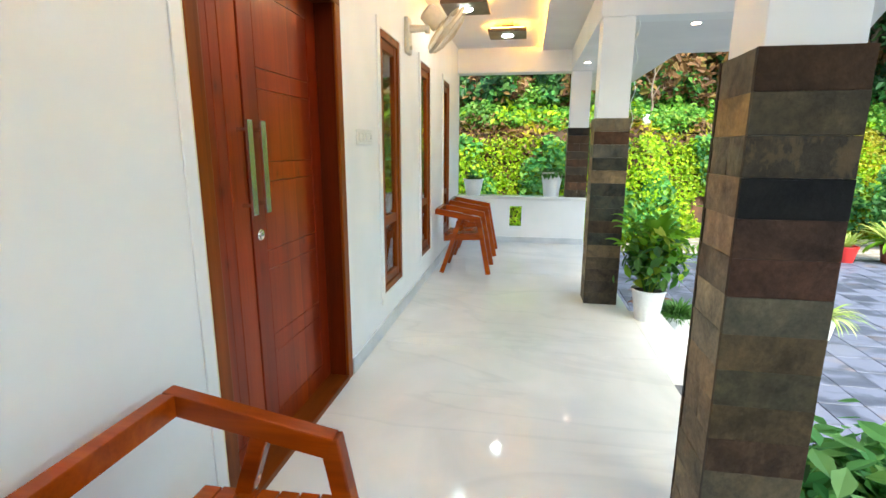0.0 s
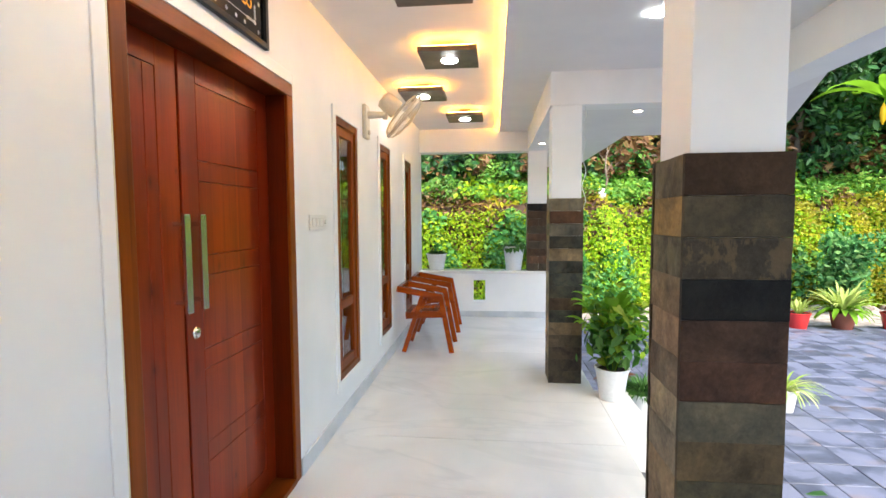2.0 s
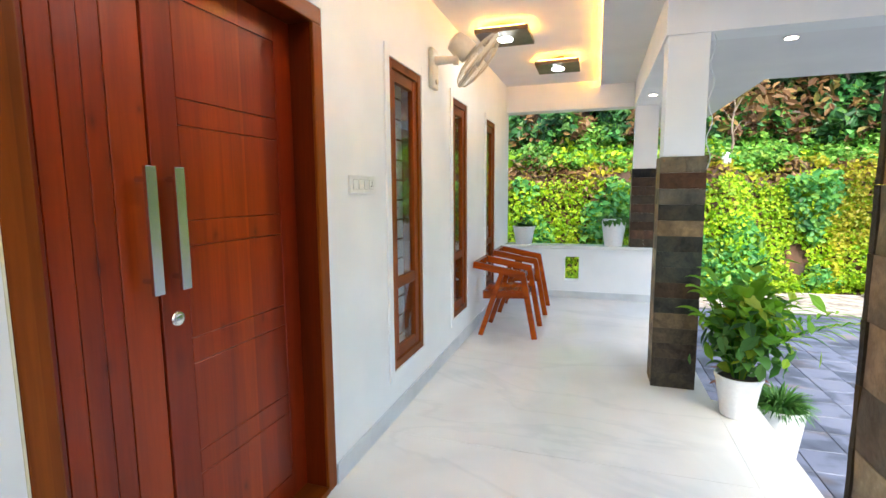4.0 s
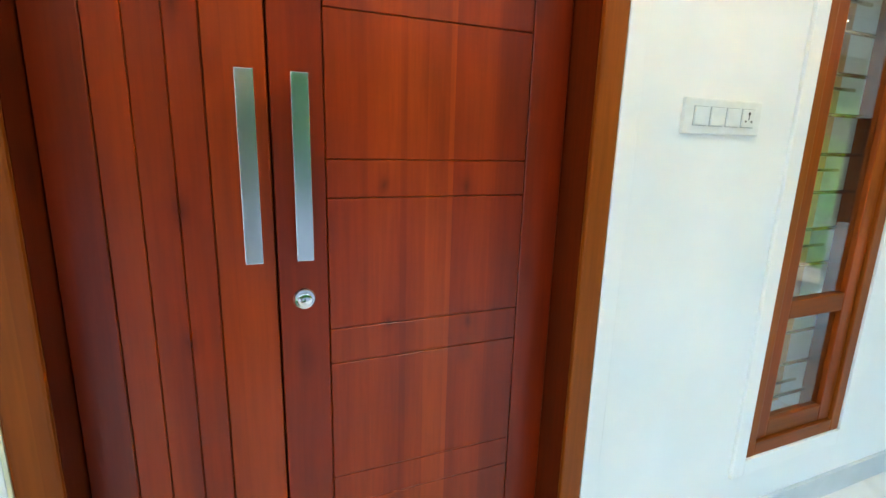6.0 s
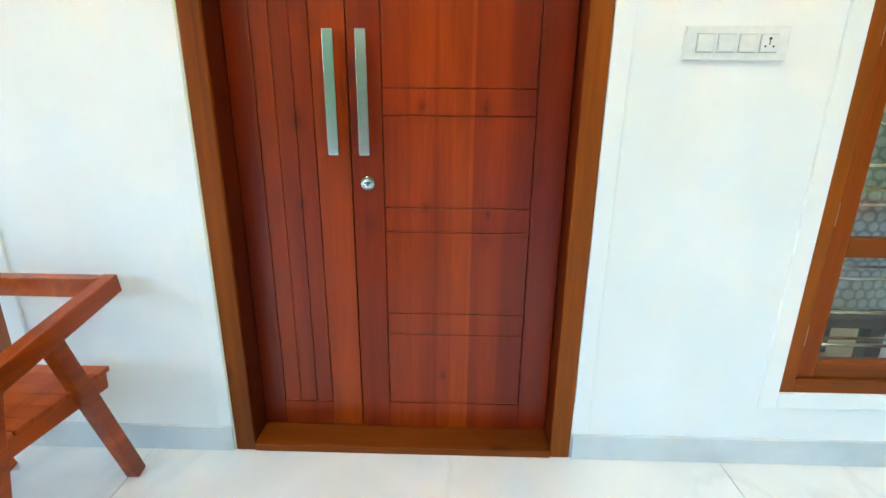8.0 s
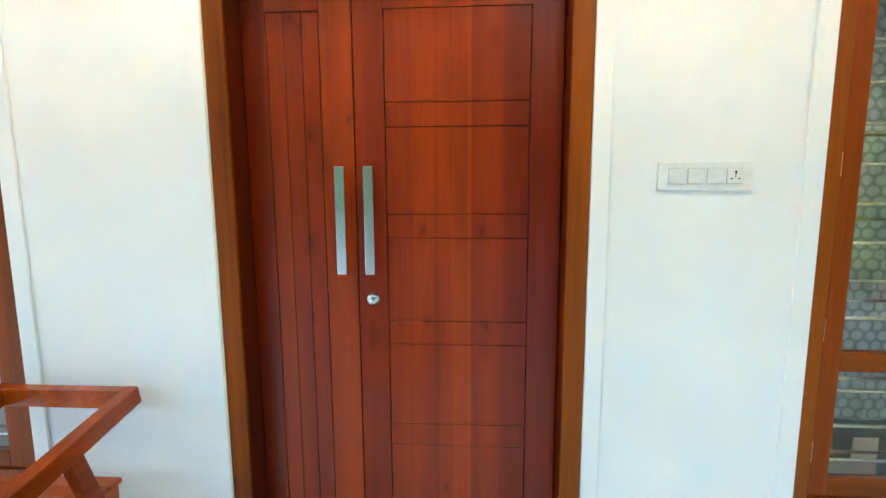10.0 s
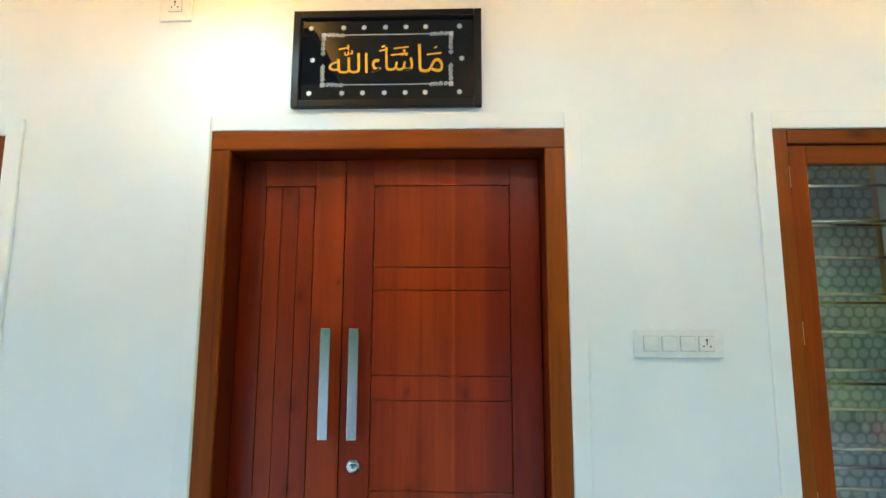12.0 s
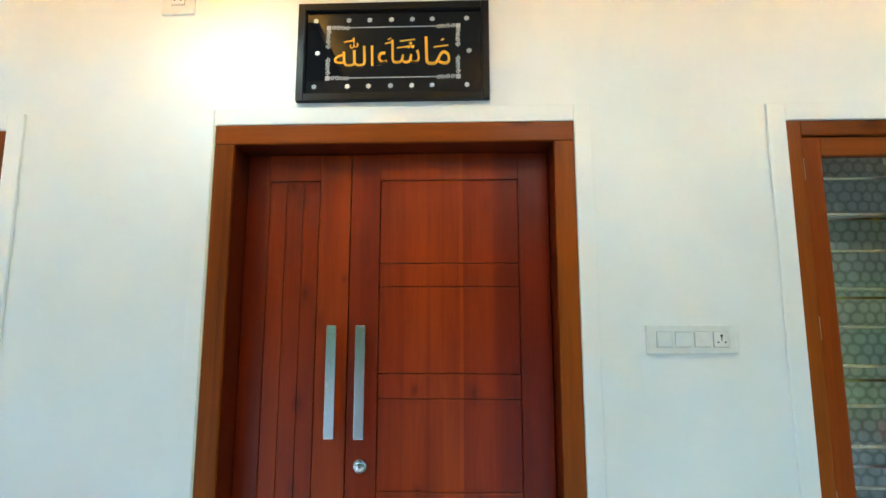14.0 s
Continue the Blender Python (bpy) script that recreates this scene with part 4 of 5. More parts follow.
# ---- framed calligraphy over the door ----
def picture():
    p = thing("framed_picture", "black framed board with golden Arabic calligraphy, hung over the door", "picture")
    y0, y1, z0, z1, x = 1.632, 2.289, 2.177, 2.531, WALL + 0.008
    f = 0.026
    for nm, a in (("frame_side", (y0, y0 + f, z0, z1)), ("frame_side", (y1 - f, y1, z0, z1)), ("frame_rail", (y0 + f, y1 - f, z0, z0 + f)), ("frame_rail", (y0 + f, y1 - f, z1 - f, z1))):
        part(nm, boxed(WALL, x + 0.014, *a, 0.003), BLACK, p)
    part("board", boxed(WALL, x, y0 + f, y1 - f, z0 + f, z1 - f), BLACK_GLOSS, p)
    front = x + 0.0012

    def star(y, z, r=0.0105):
        bm = bmesh.new()
        vs = [bm.verts.new((front, y + (r if i % 2 == 0 else r * 0.62) * math.cos(math.pi * i / 6 + 0.5), z + (r if i % 2 == 0 else r * 0.62) * math.sin(math.pi * i / 6 + 0.5))) for i in range(12)]
        bm.faces.new(vs)
        bmesh.ops.extrude_face_region(bm, geom=bm.faces[:])
        for v in bm.verts[12:]:
            v.co.x = x
        part("star", bm, SILVER, p)

    for u in (0.09, 0.265, 0.375, 0.49, 0.60, 0.705, 0.885):
        star(y0 + (y1 - y0) * u, z1 - 0.058)
        star(y0 + (y1 - y0) * u, z0 + 0.055)
    star(y0 + 0.068, (z0 + z1) / 2), star(y1 - 0.068, (z0 + z1) / 2)
    a0, a1, c0, c1 = y0 + 0.105, y1 - 0.105, z0 + 0.085, z1 - 0.085
    for z in (c0, c1):
        part("border_line", boxed(x, front, a0 + 0.05, a1 - 0.05, z - 0.0015, z + 0.0015), SILVER, p)
    for cy, sy in ((a0, 1), (a1, -1)):
        for cz, sz in ((c0, 1), (c1, -1)):
            bm = bmesh.new()
            box(bm, x, front, cy - 0.008, cy + 0.008, cz - 0.008, cz + 0.008)
            for k in range(4):
                for dy, dz in ((0.018 + 0.016 * k, 0.0), (0.0, 0.018 + 0.016 * k)):
                    c = Vector((front - 0.0006, cy + sy * dy, cz + sz * dz))
                    pts = []
                    for i in range(15):
                        ang = i * 0.55 + k
                        r = 0.0082 * (1 - i / 22)
                        pts.append(c + Vector((0, r * math.cos(ang), r * math.sin(ang))))
                    for u, v in zip(pts, pts[1:]):
                        rod(bm, u, v, 0.0016, seg=4)
            for dy, dz in ((0.08, 0), (0, 0.078)):
                rod(bm, (front, cy, cz), (front, cy + sy * dy, cz + sz * dz), 0.0011, seg=4)
            part("corner_scroll", bm, SILVER, p, "silver scroll corner")
    # the three words, each in its joined letter forms from left to right
    for body, yc, width, zc, high in (("\ufdf2", 1.826, 0.137, 2.356, 0.104), ("\ufe80\ufe8e\ufeb7", 1.979, 0.147, 2.352, 0.094), ("\ufe8e\ufee3", 2.113, 0.088, 2.356, 0.104)):
        c = bpy.data.curves.new("word", "FONT")
        c.body, c.extrude, c.offset = body, 0.02, -0.004
        tmp = bpy.data.objects.new("word", c)
        scene.collection.objects.link(tmp)
        bpy.context.view_layer.update()
        me = bpy.data.meshes.new_from_object(tmp.evaluated_get(bpy.context.evaluated_depsgraph_get()))
        bpy.data.objects.remove(tmp)
        co = np.array([v.co[:] for v in me.vertices])
        lo, hi = co.min(0), co.max(0)
        for v in me.vertices:
            u = (v.co.x - lo[0]) / (hi[0] - lo[0]) - 0.5
            q = (v.co.y - lo[1]) / (hi[1] - lo[1]) - 0.5
            v.co = (front if v.co.z > 0 else x, yc + u * width, zc + q * high)
        me.materials.clear()
        me.materials.append(GOLD)
        w = new("lettering", me)
        w.parent = p
        tagged(w, "golden Arabic word")
    # vowel marks
    for y, z, w in ((2.004, 2.372, 0.060), (2.010, 2.396, 0.052), (1.948, 2.388, 0.030), (2.125, 2.372, 0.050), (1.808, 2.396, 0.034), (1.948, 2.402, 0.012), (2.130, 2.396, 0.010)):
        part("vowel_mark", bar(bmesh.new(), (front - 0.0008, y - w / 2, z - 0.003), (front - 0.0008, y + w / 2, z + 0.003), 0.0012, 0.0055, 0.0), GOLD, p)
    return p


picture()


# ---- ground outside ----
def rise(d):
    """Height of the planted bank at d metres behind its foot."""
    knots = ((-1, 0), (0, 0), (0.25, 0.5), (0.75, 1.7), (0.95, 2.12), (1.15, 2.28), (1.5, 2.32), (2.1, 2.5), (2.9, 3.6), (4.2, 5.2), (6.5, 6.6), (12, 8.5), (60, 14.0))
    for (a, u), (b, v) in zip(knots, knots[1:]):
        if d <= b:
            return u + (v - u) * (d - a) / (b - a)
    return knots[-1][1]


def foot_distance(x, y):
    """How far a point lies behind the foot of the bank, which runs round the yard."""
    north = y - (9.6 + 1.3 / (1 + math.exp(-2.2 * (x - 2.6))) + 0.15 * math.sin(x * 1.7))
    east = x - (13.0 + 0.3 * math.sin(y * 0.9))
    return max(north, east)


def height(x, y):
    d = foot_distance(x, y)
    h = rise(d)
    if d > -0.2:
        h += (noise.noise((x * 0.9, y * 0.9, 0)) * 0.35 + noise.noise((x * 2.6, y * 2.6, 3)) * 0.12) * min(1, max(0, d + 0.2))
    return GROUND - 0.06 + h


def axis_steps(far0, near0, near1, far1, fine, n):
    mid = list(np.arange(near0, near1, fine))
    lo = [near0 - (near0 - far0) * (i / n) ** 2.2 for i in range(n, 0, -1)]
    hi = [near1 + (far1 - near1) * (i / n) ** 2.2 for i in range(1, n + 1)]
    return lo + mid + [near1] + hi


xs, ys = axis_steps(-900, -6, 17, 900, 0.22, 14), axis_steps(-900, -6, 16, 900, 0.22, 14)
vs = [(x, y, height(x, y) if abs(x) < 100 and abs(y) < 100 else GROUND + (8 if y > 100 or x > 100 else 0)) for y in ys for x in xs]
n = len(xs)
fs = [(j * n + i, j * n + i + 1, (j + 1) * n + i + 1, (j + 1) * n + i) for j in range(len(ys) - 1) for i in range(n - 1)]
g = raw("ground", vs, fs, SOIL)
smooth(g, 180)
tagged(g, "red-brown earth rising to a planted bank round the yard", "ground", kind="structure")
solid("gravel_bed", boxed(1.2, 12.5, 8.86, 10.6, GROUND - 0.2, GROUND - 0.025), GRAVEL, "pale gravel and soil bed along the foot of the bank", "gravel", kind="structure")


# ---- leaves ----
def leaf_cloud(name, pts, normals, size, mat, rnd, fold=0.25, long=1.5, parent=None, label="", category="", tilt=0.9):
    """Many pointed, slightly folded leaves as one mesh."""
    k = len(pts)
    P = np.array(pts, float)
    N = np.array(normals, float) + rnd.normal(0, tilt, (k, 3))
    N /= np.linalg.norm(N, axis=1, keepdims=True) + 1e-9
    A = rnd.normal(0, 1, (k, 3))
    U = np.cross(N, A)
    U /= np.linalg.norm(U, axis=1, keepdims=True) + 1e-9
    V = np.cross(N, U)
    s = (size * rnd.uniform(0.55, 1.35, k))[:, None]
    L, W = s * long / 2, s / 2
    verts = np.stack([P - U * L, P + V * W - U * L * 0.25 + N * s * fold, P + V * W * 0.75 + U * L * 0.4 + N * s * fold * 0.8, P + U * L,
                      P - V * W * 0.75 + U * L * 0.4 + N * s * fold * 0.8, P - V * W - U * L * 0.25 + N * s * fold], 1).reshape(-1, 3)
    faces = []
    for i in range(k):
        o = 6 * i
        faces += [(o, o + 1, o + 2, o + 3), (o, o + 3, o + 4, o + 5)]
    me = bpy.data.meshes.new(name)
    me.from_pydata(verts.tolist(), [], faces)
    me.materials.append(mat)
    ob = new(name, me)
    ob.parent = parent
    return tagged(ob, label, category, kind="stuff")


def bank_leaves(name, mat, count, d0, d1, size, lift, seed, label, clump=1.4, cut=-0.2, x0=-5.0, x1=12.9, long=1.5, tilt=0.9):
    rnd = np.random.RandomState(seed)
    pts, nrm = [], []
    while len(pts) < count:
        x, d = rnd.uniform(x0, x1), rnd.uniform(d0, d1)
        y = 9.6 + 1.3 / (1 + math.exp(-2.2 * (x - 2.6))) + 0.15 * math.sin(x * 1.7) + d
        nz = noise.noise((x * clump, d * clump * 1.3, seed * 3.1))
        if nz < cut:
            continue
        e = 0.08
        slope = (height(x, y + e) - height(x, y - e)) / (2 * e)
        up = lift * rnd.uniform(0, 1) * (0.6 + 1.6 * max(0, nz + 0.2))
        k = 1 / math.sqrt(1 + slope * slope)
        pts.append((x + rnd.normal(0, 0.03), y - slope * k * up, height(x, y) + k * up))
        nrm.append((0, -slope * k - 0.3, k + 0.4))
    return leaf_cloud(name, pts, nrm, size, mat, rnd, label=label, category="plants", long=long, tilt=tilt)


bank_leaves("creeper", LEAF_LIME, 46000, -0.15, 0.90, 0.056, 0.26, 11, "dense lime-green creeper covering the lower bank", cut=-0.42, long=1.25)
bank_leaves("weeds", LEAF_MID, 9000, 0.0, 0.85, 0.085, 0.32, 12, "mid-green broad weeds among the creeper", cut=0.05)
bank_leaves("weeds", LEAF_GRASS, 24000, 1.12, 2.6, 0.07, 0.34, 13, "mid-green weeds on the bank's ledge", cut=-0.3)
bank_leaves("creeper", LEAF_LIME, 1200, 1.1, 2.3, 0.09, 0.25, 14, "lime-green creeper on the bank's ledge", cut=0.1)
bank_leaves("undergrowth", LEAF_DARK, 34000, 2.3, 5.5, 0.12, 0.8, 15, "dark green undergrowth on the upper slope", cut=-0.22, long=2.0)
bank_leaves("weeds", LEAF_MID, 11000, 2.2, 4.6, 0.10, 0.6, 16, "mid-green shrubs on the upper slope", cut=-0.05)
bank_leaves("undergrowth", LEAF_DARK, 14000, 5.5, 9.5, 0.20, 1.8, 17, "dark green trees closing the top of the slope", cut=-0.4, long=2.0)
bank_leaves("dry_weeds", LEAF_DRY, 20000, -0.1, 1.1, 0.05, 0.36, 18, "yellowing dry weeds among the creeper", cut=-0.3, x0=4.2)
bank_leaves("dead_vines", LEAF_DRY, 900, 0.85, 1.25, 0.06, 0.1, 19, "dry vines trailing over the bare soil edge", cut=-0.5, long=3.0)

bank_leaves("dead_vines", LEAF_BROWN, 9000, 2.2, 4.6, 0.11, 0.75, 20, "withered brown growth among the shrubs of the upper slope", cut=-0.05, long=2.2)
bank_leaves("dead_vines", LEAF_BROWN, 3500, 0.7, 1.5, 0.06, 0.16, 24, "withered brown growth along the edge of the ledge", cut=-0.1, long=2.0)


def east_leaves(name, mat, count, d0, d1, size, lift, seed, label):
    """Plants on the bank along the far side of the yard, which the glass and the door handles mirror."""
    rnd = np.random.RandomState(seed)
    pts, nrm = [], []
    for _ in range(count):
        y, d = rnd.uniform(-6, 12), rnd.uniform(d0, d1)
        x = 13.0 + 0.3 * math.sin(y * 0.9) + d
        pts.append((x - 0.3 * lift * rnd.uniform(0, 1), y, height(x, y) + lift * rnd.uniform(0, 1)))
        nrm.append((-1.0, 0, 0.6))
    return leaf_cloud(name, pts, nrm, size, mat, rnd, label=label, category="plants")


east_leaves("creeper", LEAF_MID, 7000, -0.1, 1.6, 0.20, 0.35, 61, "green creeper over the bank across the yard")
east_leaves("undergrowth", LEAF_MID, 9000, 1.6, 6.5, 0.30, 1.2, 62, "green undergrowth on the slope across the yard")

# bare sapling and a crumpled white bag on the bank's ledge
sap = thing("sapling", "thin bare grey sapling on the bank's ledge", "sapling", at=(2.62, 11.38, height(2.62, 11.38) - 0.03))
bm = bmesh.new()
knee = Vector((0, 0, 0))
for k in range(6):
    nxt = knee + Vector((0.05 * math.sin(k * 2.1), 0.03 * math.cos(k * 1.7), 0.22))
    rod(bm, knee, nxt, 0.030 - 0.003 * k, 0.027 - 0.003 * k, 8)
    knee = nxt
part("trunk", bm, BARK, sap)
bm = bmesh.new()
for k in range(3):
    rod(bm, (0.02, 0, 0.62 + 0.2 * k), (0.16 * (-1) ** k, 0.05, 0.86 + 0.22 * k), 0.011, 0.005, 6)
part("twigs", bm, BARK, sap)
bm = bmesh.new()
bmesh.ops.create_icosphere(bm, subdivisions=3, radius=1)
for w in bm.verts:
    w.co *= 1 + 0.35 * noise.noise(w.co * 1.9 + Vector((3, 1, 7))) + 0.15 * noise.noise(w.co * 5)
    w.co = Vector((w.co.x * 0.10, w.co.y * 0.09, w.co.z * 0.12 + 0.09))
bag = solid("bag", bm, POT_WHITE, "crumpled white plastic bag lying on the bank", "bag")
bag.location = (2.50, 11.20, height(2.50, 11.20))

# cable hanging beside the second pillar
cable = bpy.data.curves.new("cable", "CURVE")
cable.dimensions, cable.bevel_depth = "3D", 0.0035
sp = cable.splines.new("POLY")
pts = [(0.862 + 0.015 * math.sin(i * 0.9), 4.25, 2.32 - 0.034 * i) for i in range(26)]
sp.points.add(len(pts) - 1)
for q, w in zip(sp.points, pts):
    q.co = (*w, 1)
cb = new("cable", cable)
cable.materials.append(SWITCH)
tagged(cb, "thin white cable hanging from the beam beside a pillar", "cable")


# ---- potted plants ----
def pot(name, label, at, r, h, mat, group=""):
    p = thing(name, label, "plant pot", group, at=at)
    smooth(part("pot", lathe(bmesh.new(), [(r * 0.68, 0), (r * 0.70, 0.004), (r * 0.97, h * 0.93), (r * 1.03, h * 0.935), (r * 1.03, h), (r * 0.95, h), (r * 0.93, h * 0.90)], 32), mat, p, "tapered pot with a rolled rim"))
    part("soil", lathe(bmesh.new(), [(r * 0.93, h * 0.86), (r * 0.93, h * 0.90), (r * 0.3, h * 0.92)], 24), POTSOIL, p)
    return p


def blade_leaf(verts, faces, base, way, length, width, droop, rnd, seg=7, fold=0.15):
    """A long arching leaf: strips to both sides of a midrib."""
    p, f = Vector(base), Vector(way).normalized()
    step = length / seg
    o = len(verts)
    for i in range(seg + 1):
        t = i / seg
        side = f.cross(Vector((0, 0, 1)))
        if side.length < 1e-3:
            side = Vector((1, 0, 0))
        side.normalize()
        up = side.cross(f)
        w = width * (math.sin(math.pi * min(1, t * 0.93 + 0.07)) ** 0.75) * 0.5
        verts += [p - side * w + up * w * fold * 2, p.copy(), p + side * w + up * w * fold * 2]
        f = (f + Vector((0, 0, -droop * (0.4 + t) / seg * 2))).normalized()
        p = p + f * step
    for i in range(seg):
        a = o + 3 * i
        faces += [(a, a + 1, a + 4, a + 3), (a + 1, a + 2, a + 5, a + 4)]


def stems(name, tips, r, mat, parent):
    bm = bmesh.new()
    for b, t in tips:
        mid = (Vector(b) + Vector(t)) / 2 + Vector((0, 0, 0.02))
        rod(bm, b, mid, r, r * 0.8, 6)
        rod(bm, mid, t, r * 0.8, r * 0.5, 6)
    return part(name, bm, mat, parent)


def rosette(p, h, count, length, width, mat, seed, spread=0.9, droop=0.6, rise=1.0, stalk=0.0, name="leaf"):
    """Arching leaves from the pot's middle. The largest are parts of their own."""
    rnd = random.Random(seed)
    tips = []
    allv, allf = [], []
    for i in range(count):
        a = i * 2.4 + rnd.uniform(-0.3, 0.3)
        lean = spread * rnd.uniform(0.25, 1.0)
        way = Vector((math.cos(a) * lean, math.sin(a) * lean, rise * rnd.uniform(0.7, 1.1)))
        base = Vector((math.cos(a) * 0.03, math.sin(a) * 0.03, h * 0.9))
        if stalk:
            tip = base + way.normalized() * stalk * rnd.uniform(0.5, 1.1)
            tips.append((base, tip))
            base = tip
            way = Vector((way.x * 1.7, way.y * 1.7, way.z * 0.6))
        v, f = [], []
        blade_leaf(v, f, base, way, length * rnd.uniform(0.7, 1.15), width * rnd.uniform(0.8, 1.15), droop * rnd.uniform(0.6, 1.3), rnd)
        if i < 60 and width > 0.02:
            smooth(raw(name, v, f, mat, p), 180)
        else:
            o = len(allv)
            allv += v
            allf += [tuple(q + o for q in t) for t in f]
    if allv:
        smooth(raw("foliage", allv, allf, mat, p, kind="stuff"), 180)
    if tips:
        stems("stem", tips, 0.004, mat, p)


def bushy(p, count, middle, spread, size, mat, seed):
    """Loose broad leaves filling a plant's crown."""
    rs = np.random.RandomState(seed)
    o = rs.normal(0, 1, (count, 3)) * np.array(spread)
    nrm = o / np.array(spread) * 0.5 + np.array((0, 0, 0.8))
    return leaf_cloud("leaves", o + np.array(middle), nrm, size, mat, rs, fold=0.12, long=1.9, parent=p, tilt=0.6)


# peace-lily and palm beside the second pillar
p = pot("potted_plant", "lush green leafy plant in a white pot on the step", (1.03, 3.90, 0.0), 0.128, 0.25, POT_WHITE)
rosette(p, 0.25, 26, 0.17, 0.075, LEAF_PALM, 3, 0.50, 0.7, 1.25, 0.52)
rosette(p, 0.25, 26, 0.16, 0.075, LEAF_PALM, 14, 0.5, 0.8, 1.25, 0.42)
rosette(p, 0.25, 26, 0.14, 0.07, LEAF_POT, 6, 0.6, 0.8, 1.2, 0.30)
rosette(p, 0.25, 10, 0.13, 0.06, LEAF_POT, 4, 0.7, 0.9, 1.0, 0.16)
bushy(p, 260, (0.03, 0, 0.60), (0.105, 0.105, 0.13), 0.058, LEAF_PALM, 71)
bushy(p, 160, (0.02, 0, 0.48), (0.10, 0.10, 0.09), 0.055, LEAF_POT, 72)
rnd = random.Random(5)
v, f, tips = [], [], []
for k in range(3):
    a = k * 0.5 - 0.3
    way = Vector((math.cos(a) * 0.45, math.sin(a) * 0.45, 1)).normalized()
    b = Vector((0.03, 0.05, 0.22))
    pts = [b]
    d = way.copy()
    for i in range(12):
        d = (d + Vector((math.cos(a) * 0.05, math.sin(a) * 0.05, -0.055))).normalized()
        pts.append(pts[-1] + d * 0.055)
    for q0, q1 in zip(pts, pts[1:]):
        tips.append((q0, q1))
    for i in range(4, 13):
        dd = (pts[i] - pts[i - 1]).normalized()
        s = dd.cross(Vector((0, 0, 1))).normalized()
        for sg in (-1, 1):
            blade_leaf(v, f, pts[i], dd * 0.8 + s * sg, 0.20 * (1.25 - abs(i - 7) / 9), 0.018, 0.35, rnd, 4)
smooth(raw("fronds", v, f, LEAF_PALM, p, "feathery palm fronds", "stuff"), 180)
stems("frond_stem", tips, 0.0035, LEAF_PALM, p)
v, f = [], []
for k in range(5):
    blade_leaf(v, f, Vector((-0.13 + 0.03 * k, -0.12 + 0.012 * k, 0.50 + 0.022 * (k % 3))), (rnd.uniform(-1, 1), rnd.uniform(-1, 0.3), 0.6), 0.05, 0.03, 0.3, rnd, 4)
raw("blossom", v, f, YELLOW, p, "small yellow blossoms", "stuff")

# bushy fern in a white pot on the lower step
p = pot("potted_fern", "round dark green fern in a white pot beside the steps", (1.40, 4.35, GROUND), 0.16, 0.36, POT_WHITE)
rosette(p, 0.36, 520, 0.20, 0.012, LEAF_POT, 7, 1.2, 0.9, 1.0)

# two white pots on the parapet
p = pot("potted_grass", "fine green grass in a white pot on the parapet", (-0.70, END + 0.07, 0.665), 0.145, 0.23, POT_WHITE, group="parapet pots")
rosette(p, 0.23, 420, 0.13, 0.008, LEAF_POT, 8, 1.6, 0.7, 1.0)
p = pot("potted_plant", "dark broad-leaved plant in a white pot on the parapet", (0.40, END + 0.07, 0.665), 0.15, 0.34, POT_WHITE, group="parapet pots")
rosette(p, 0.34, 56, 0.16, 0.06, LEAF_POT, 9, 1.2, 1.6, 0.8, 0.07)

# broad-leaved plant by the first pillar and pale grass behind it
p = pot("potted_plant", "pale-veined broad-leaved plant in a pot beside the pillar", (1.28, 1.75, GROUND), 0.15, 0.28, POT_WHITE)
rosette(p, 0.28, 40, 0.13, 0.085, LEAF_POT, 10, 0.95, 1.3, 1.0, 0.38)
bushy(p, 420, (0, 0, 0.58), (0.15, 0.15, 0.08), 0.062, LEAF_SHRUB, 73)
bushy(p, 260, (0, 0, 0.50), (0.15, 0.15, 0.09), 0.06, LEAF_POT, 74)
p = pot("potted_grass", "pale striped grass in a pot beside the steps", (2.88, 4.95, GROUND), 0.12, 0.22, POT_WHITE)
rosette(p, 0.22, 90, 0.36, 0.014, LEAF_PALE, 12, 1.3, 1.0, 0.7)
p = pot("potted_plant", "dark red-leaved plant in a pot behind the step", (1.27, 4.80, GROUND), 0.12, 0.25, POT_WHITE)
rosette(p, 0.25, 22, 0.14, 0.05, LEAF_RED, 13, 0.9, 0.8, 1.0, 0.14)

# row of pots along the edge of the paving
for x, y, r, h, mat, leaf, name, label, seed, n, ln, w in (
        (5.16, 8.62, 0.17, 0.28, POT_RED, LEAF_PALE, "potted_grass", "yellow-green tufted plant in a red pot", 21, 60, 0.30, 0.028),
        (5.86, 8.64, 0.19, 0.29, POT_BROWN, LEAF_PALE, "potted_plant", "tall pale variegated strap-leaved plant in a brown pot", 22, 60, 0.62, 0.055),
        (6.62, 8.60, 0.19, 0.29, POT_RED, LEAF_RED, "potted_plant", "small dark red plant in a red pot", 23, 60, 0.24, 0.05),
        (7.45, 8.62, 0.18, 0.28, POT_RED, LEAF_PALM, "potted_plant", "green strap-leaved plant in a red pot", 24, 50, 0.35, 0.05)):
    p = pot(name, label, (x, y, GROUND - 0.02), r, h, mat, group="yard pots")
    rosette(p, h, n, ln, w, leaf, seed, 0.9, 0.7, 1.1)
    if mat is POT_BROWN:
        rosette(p, h, 40, 0.40, 0.075, LEAF_PALM, 29, 1.2, 0.9, 0.7, 0.12)

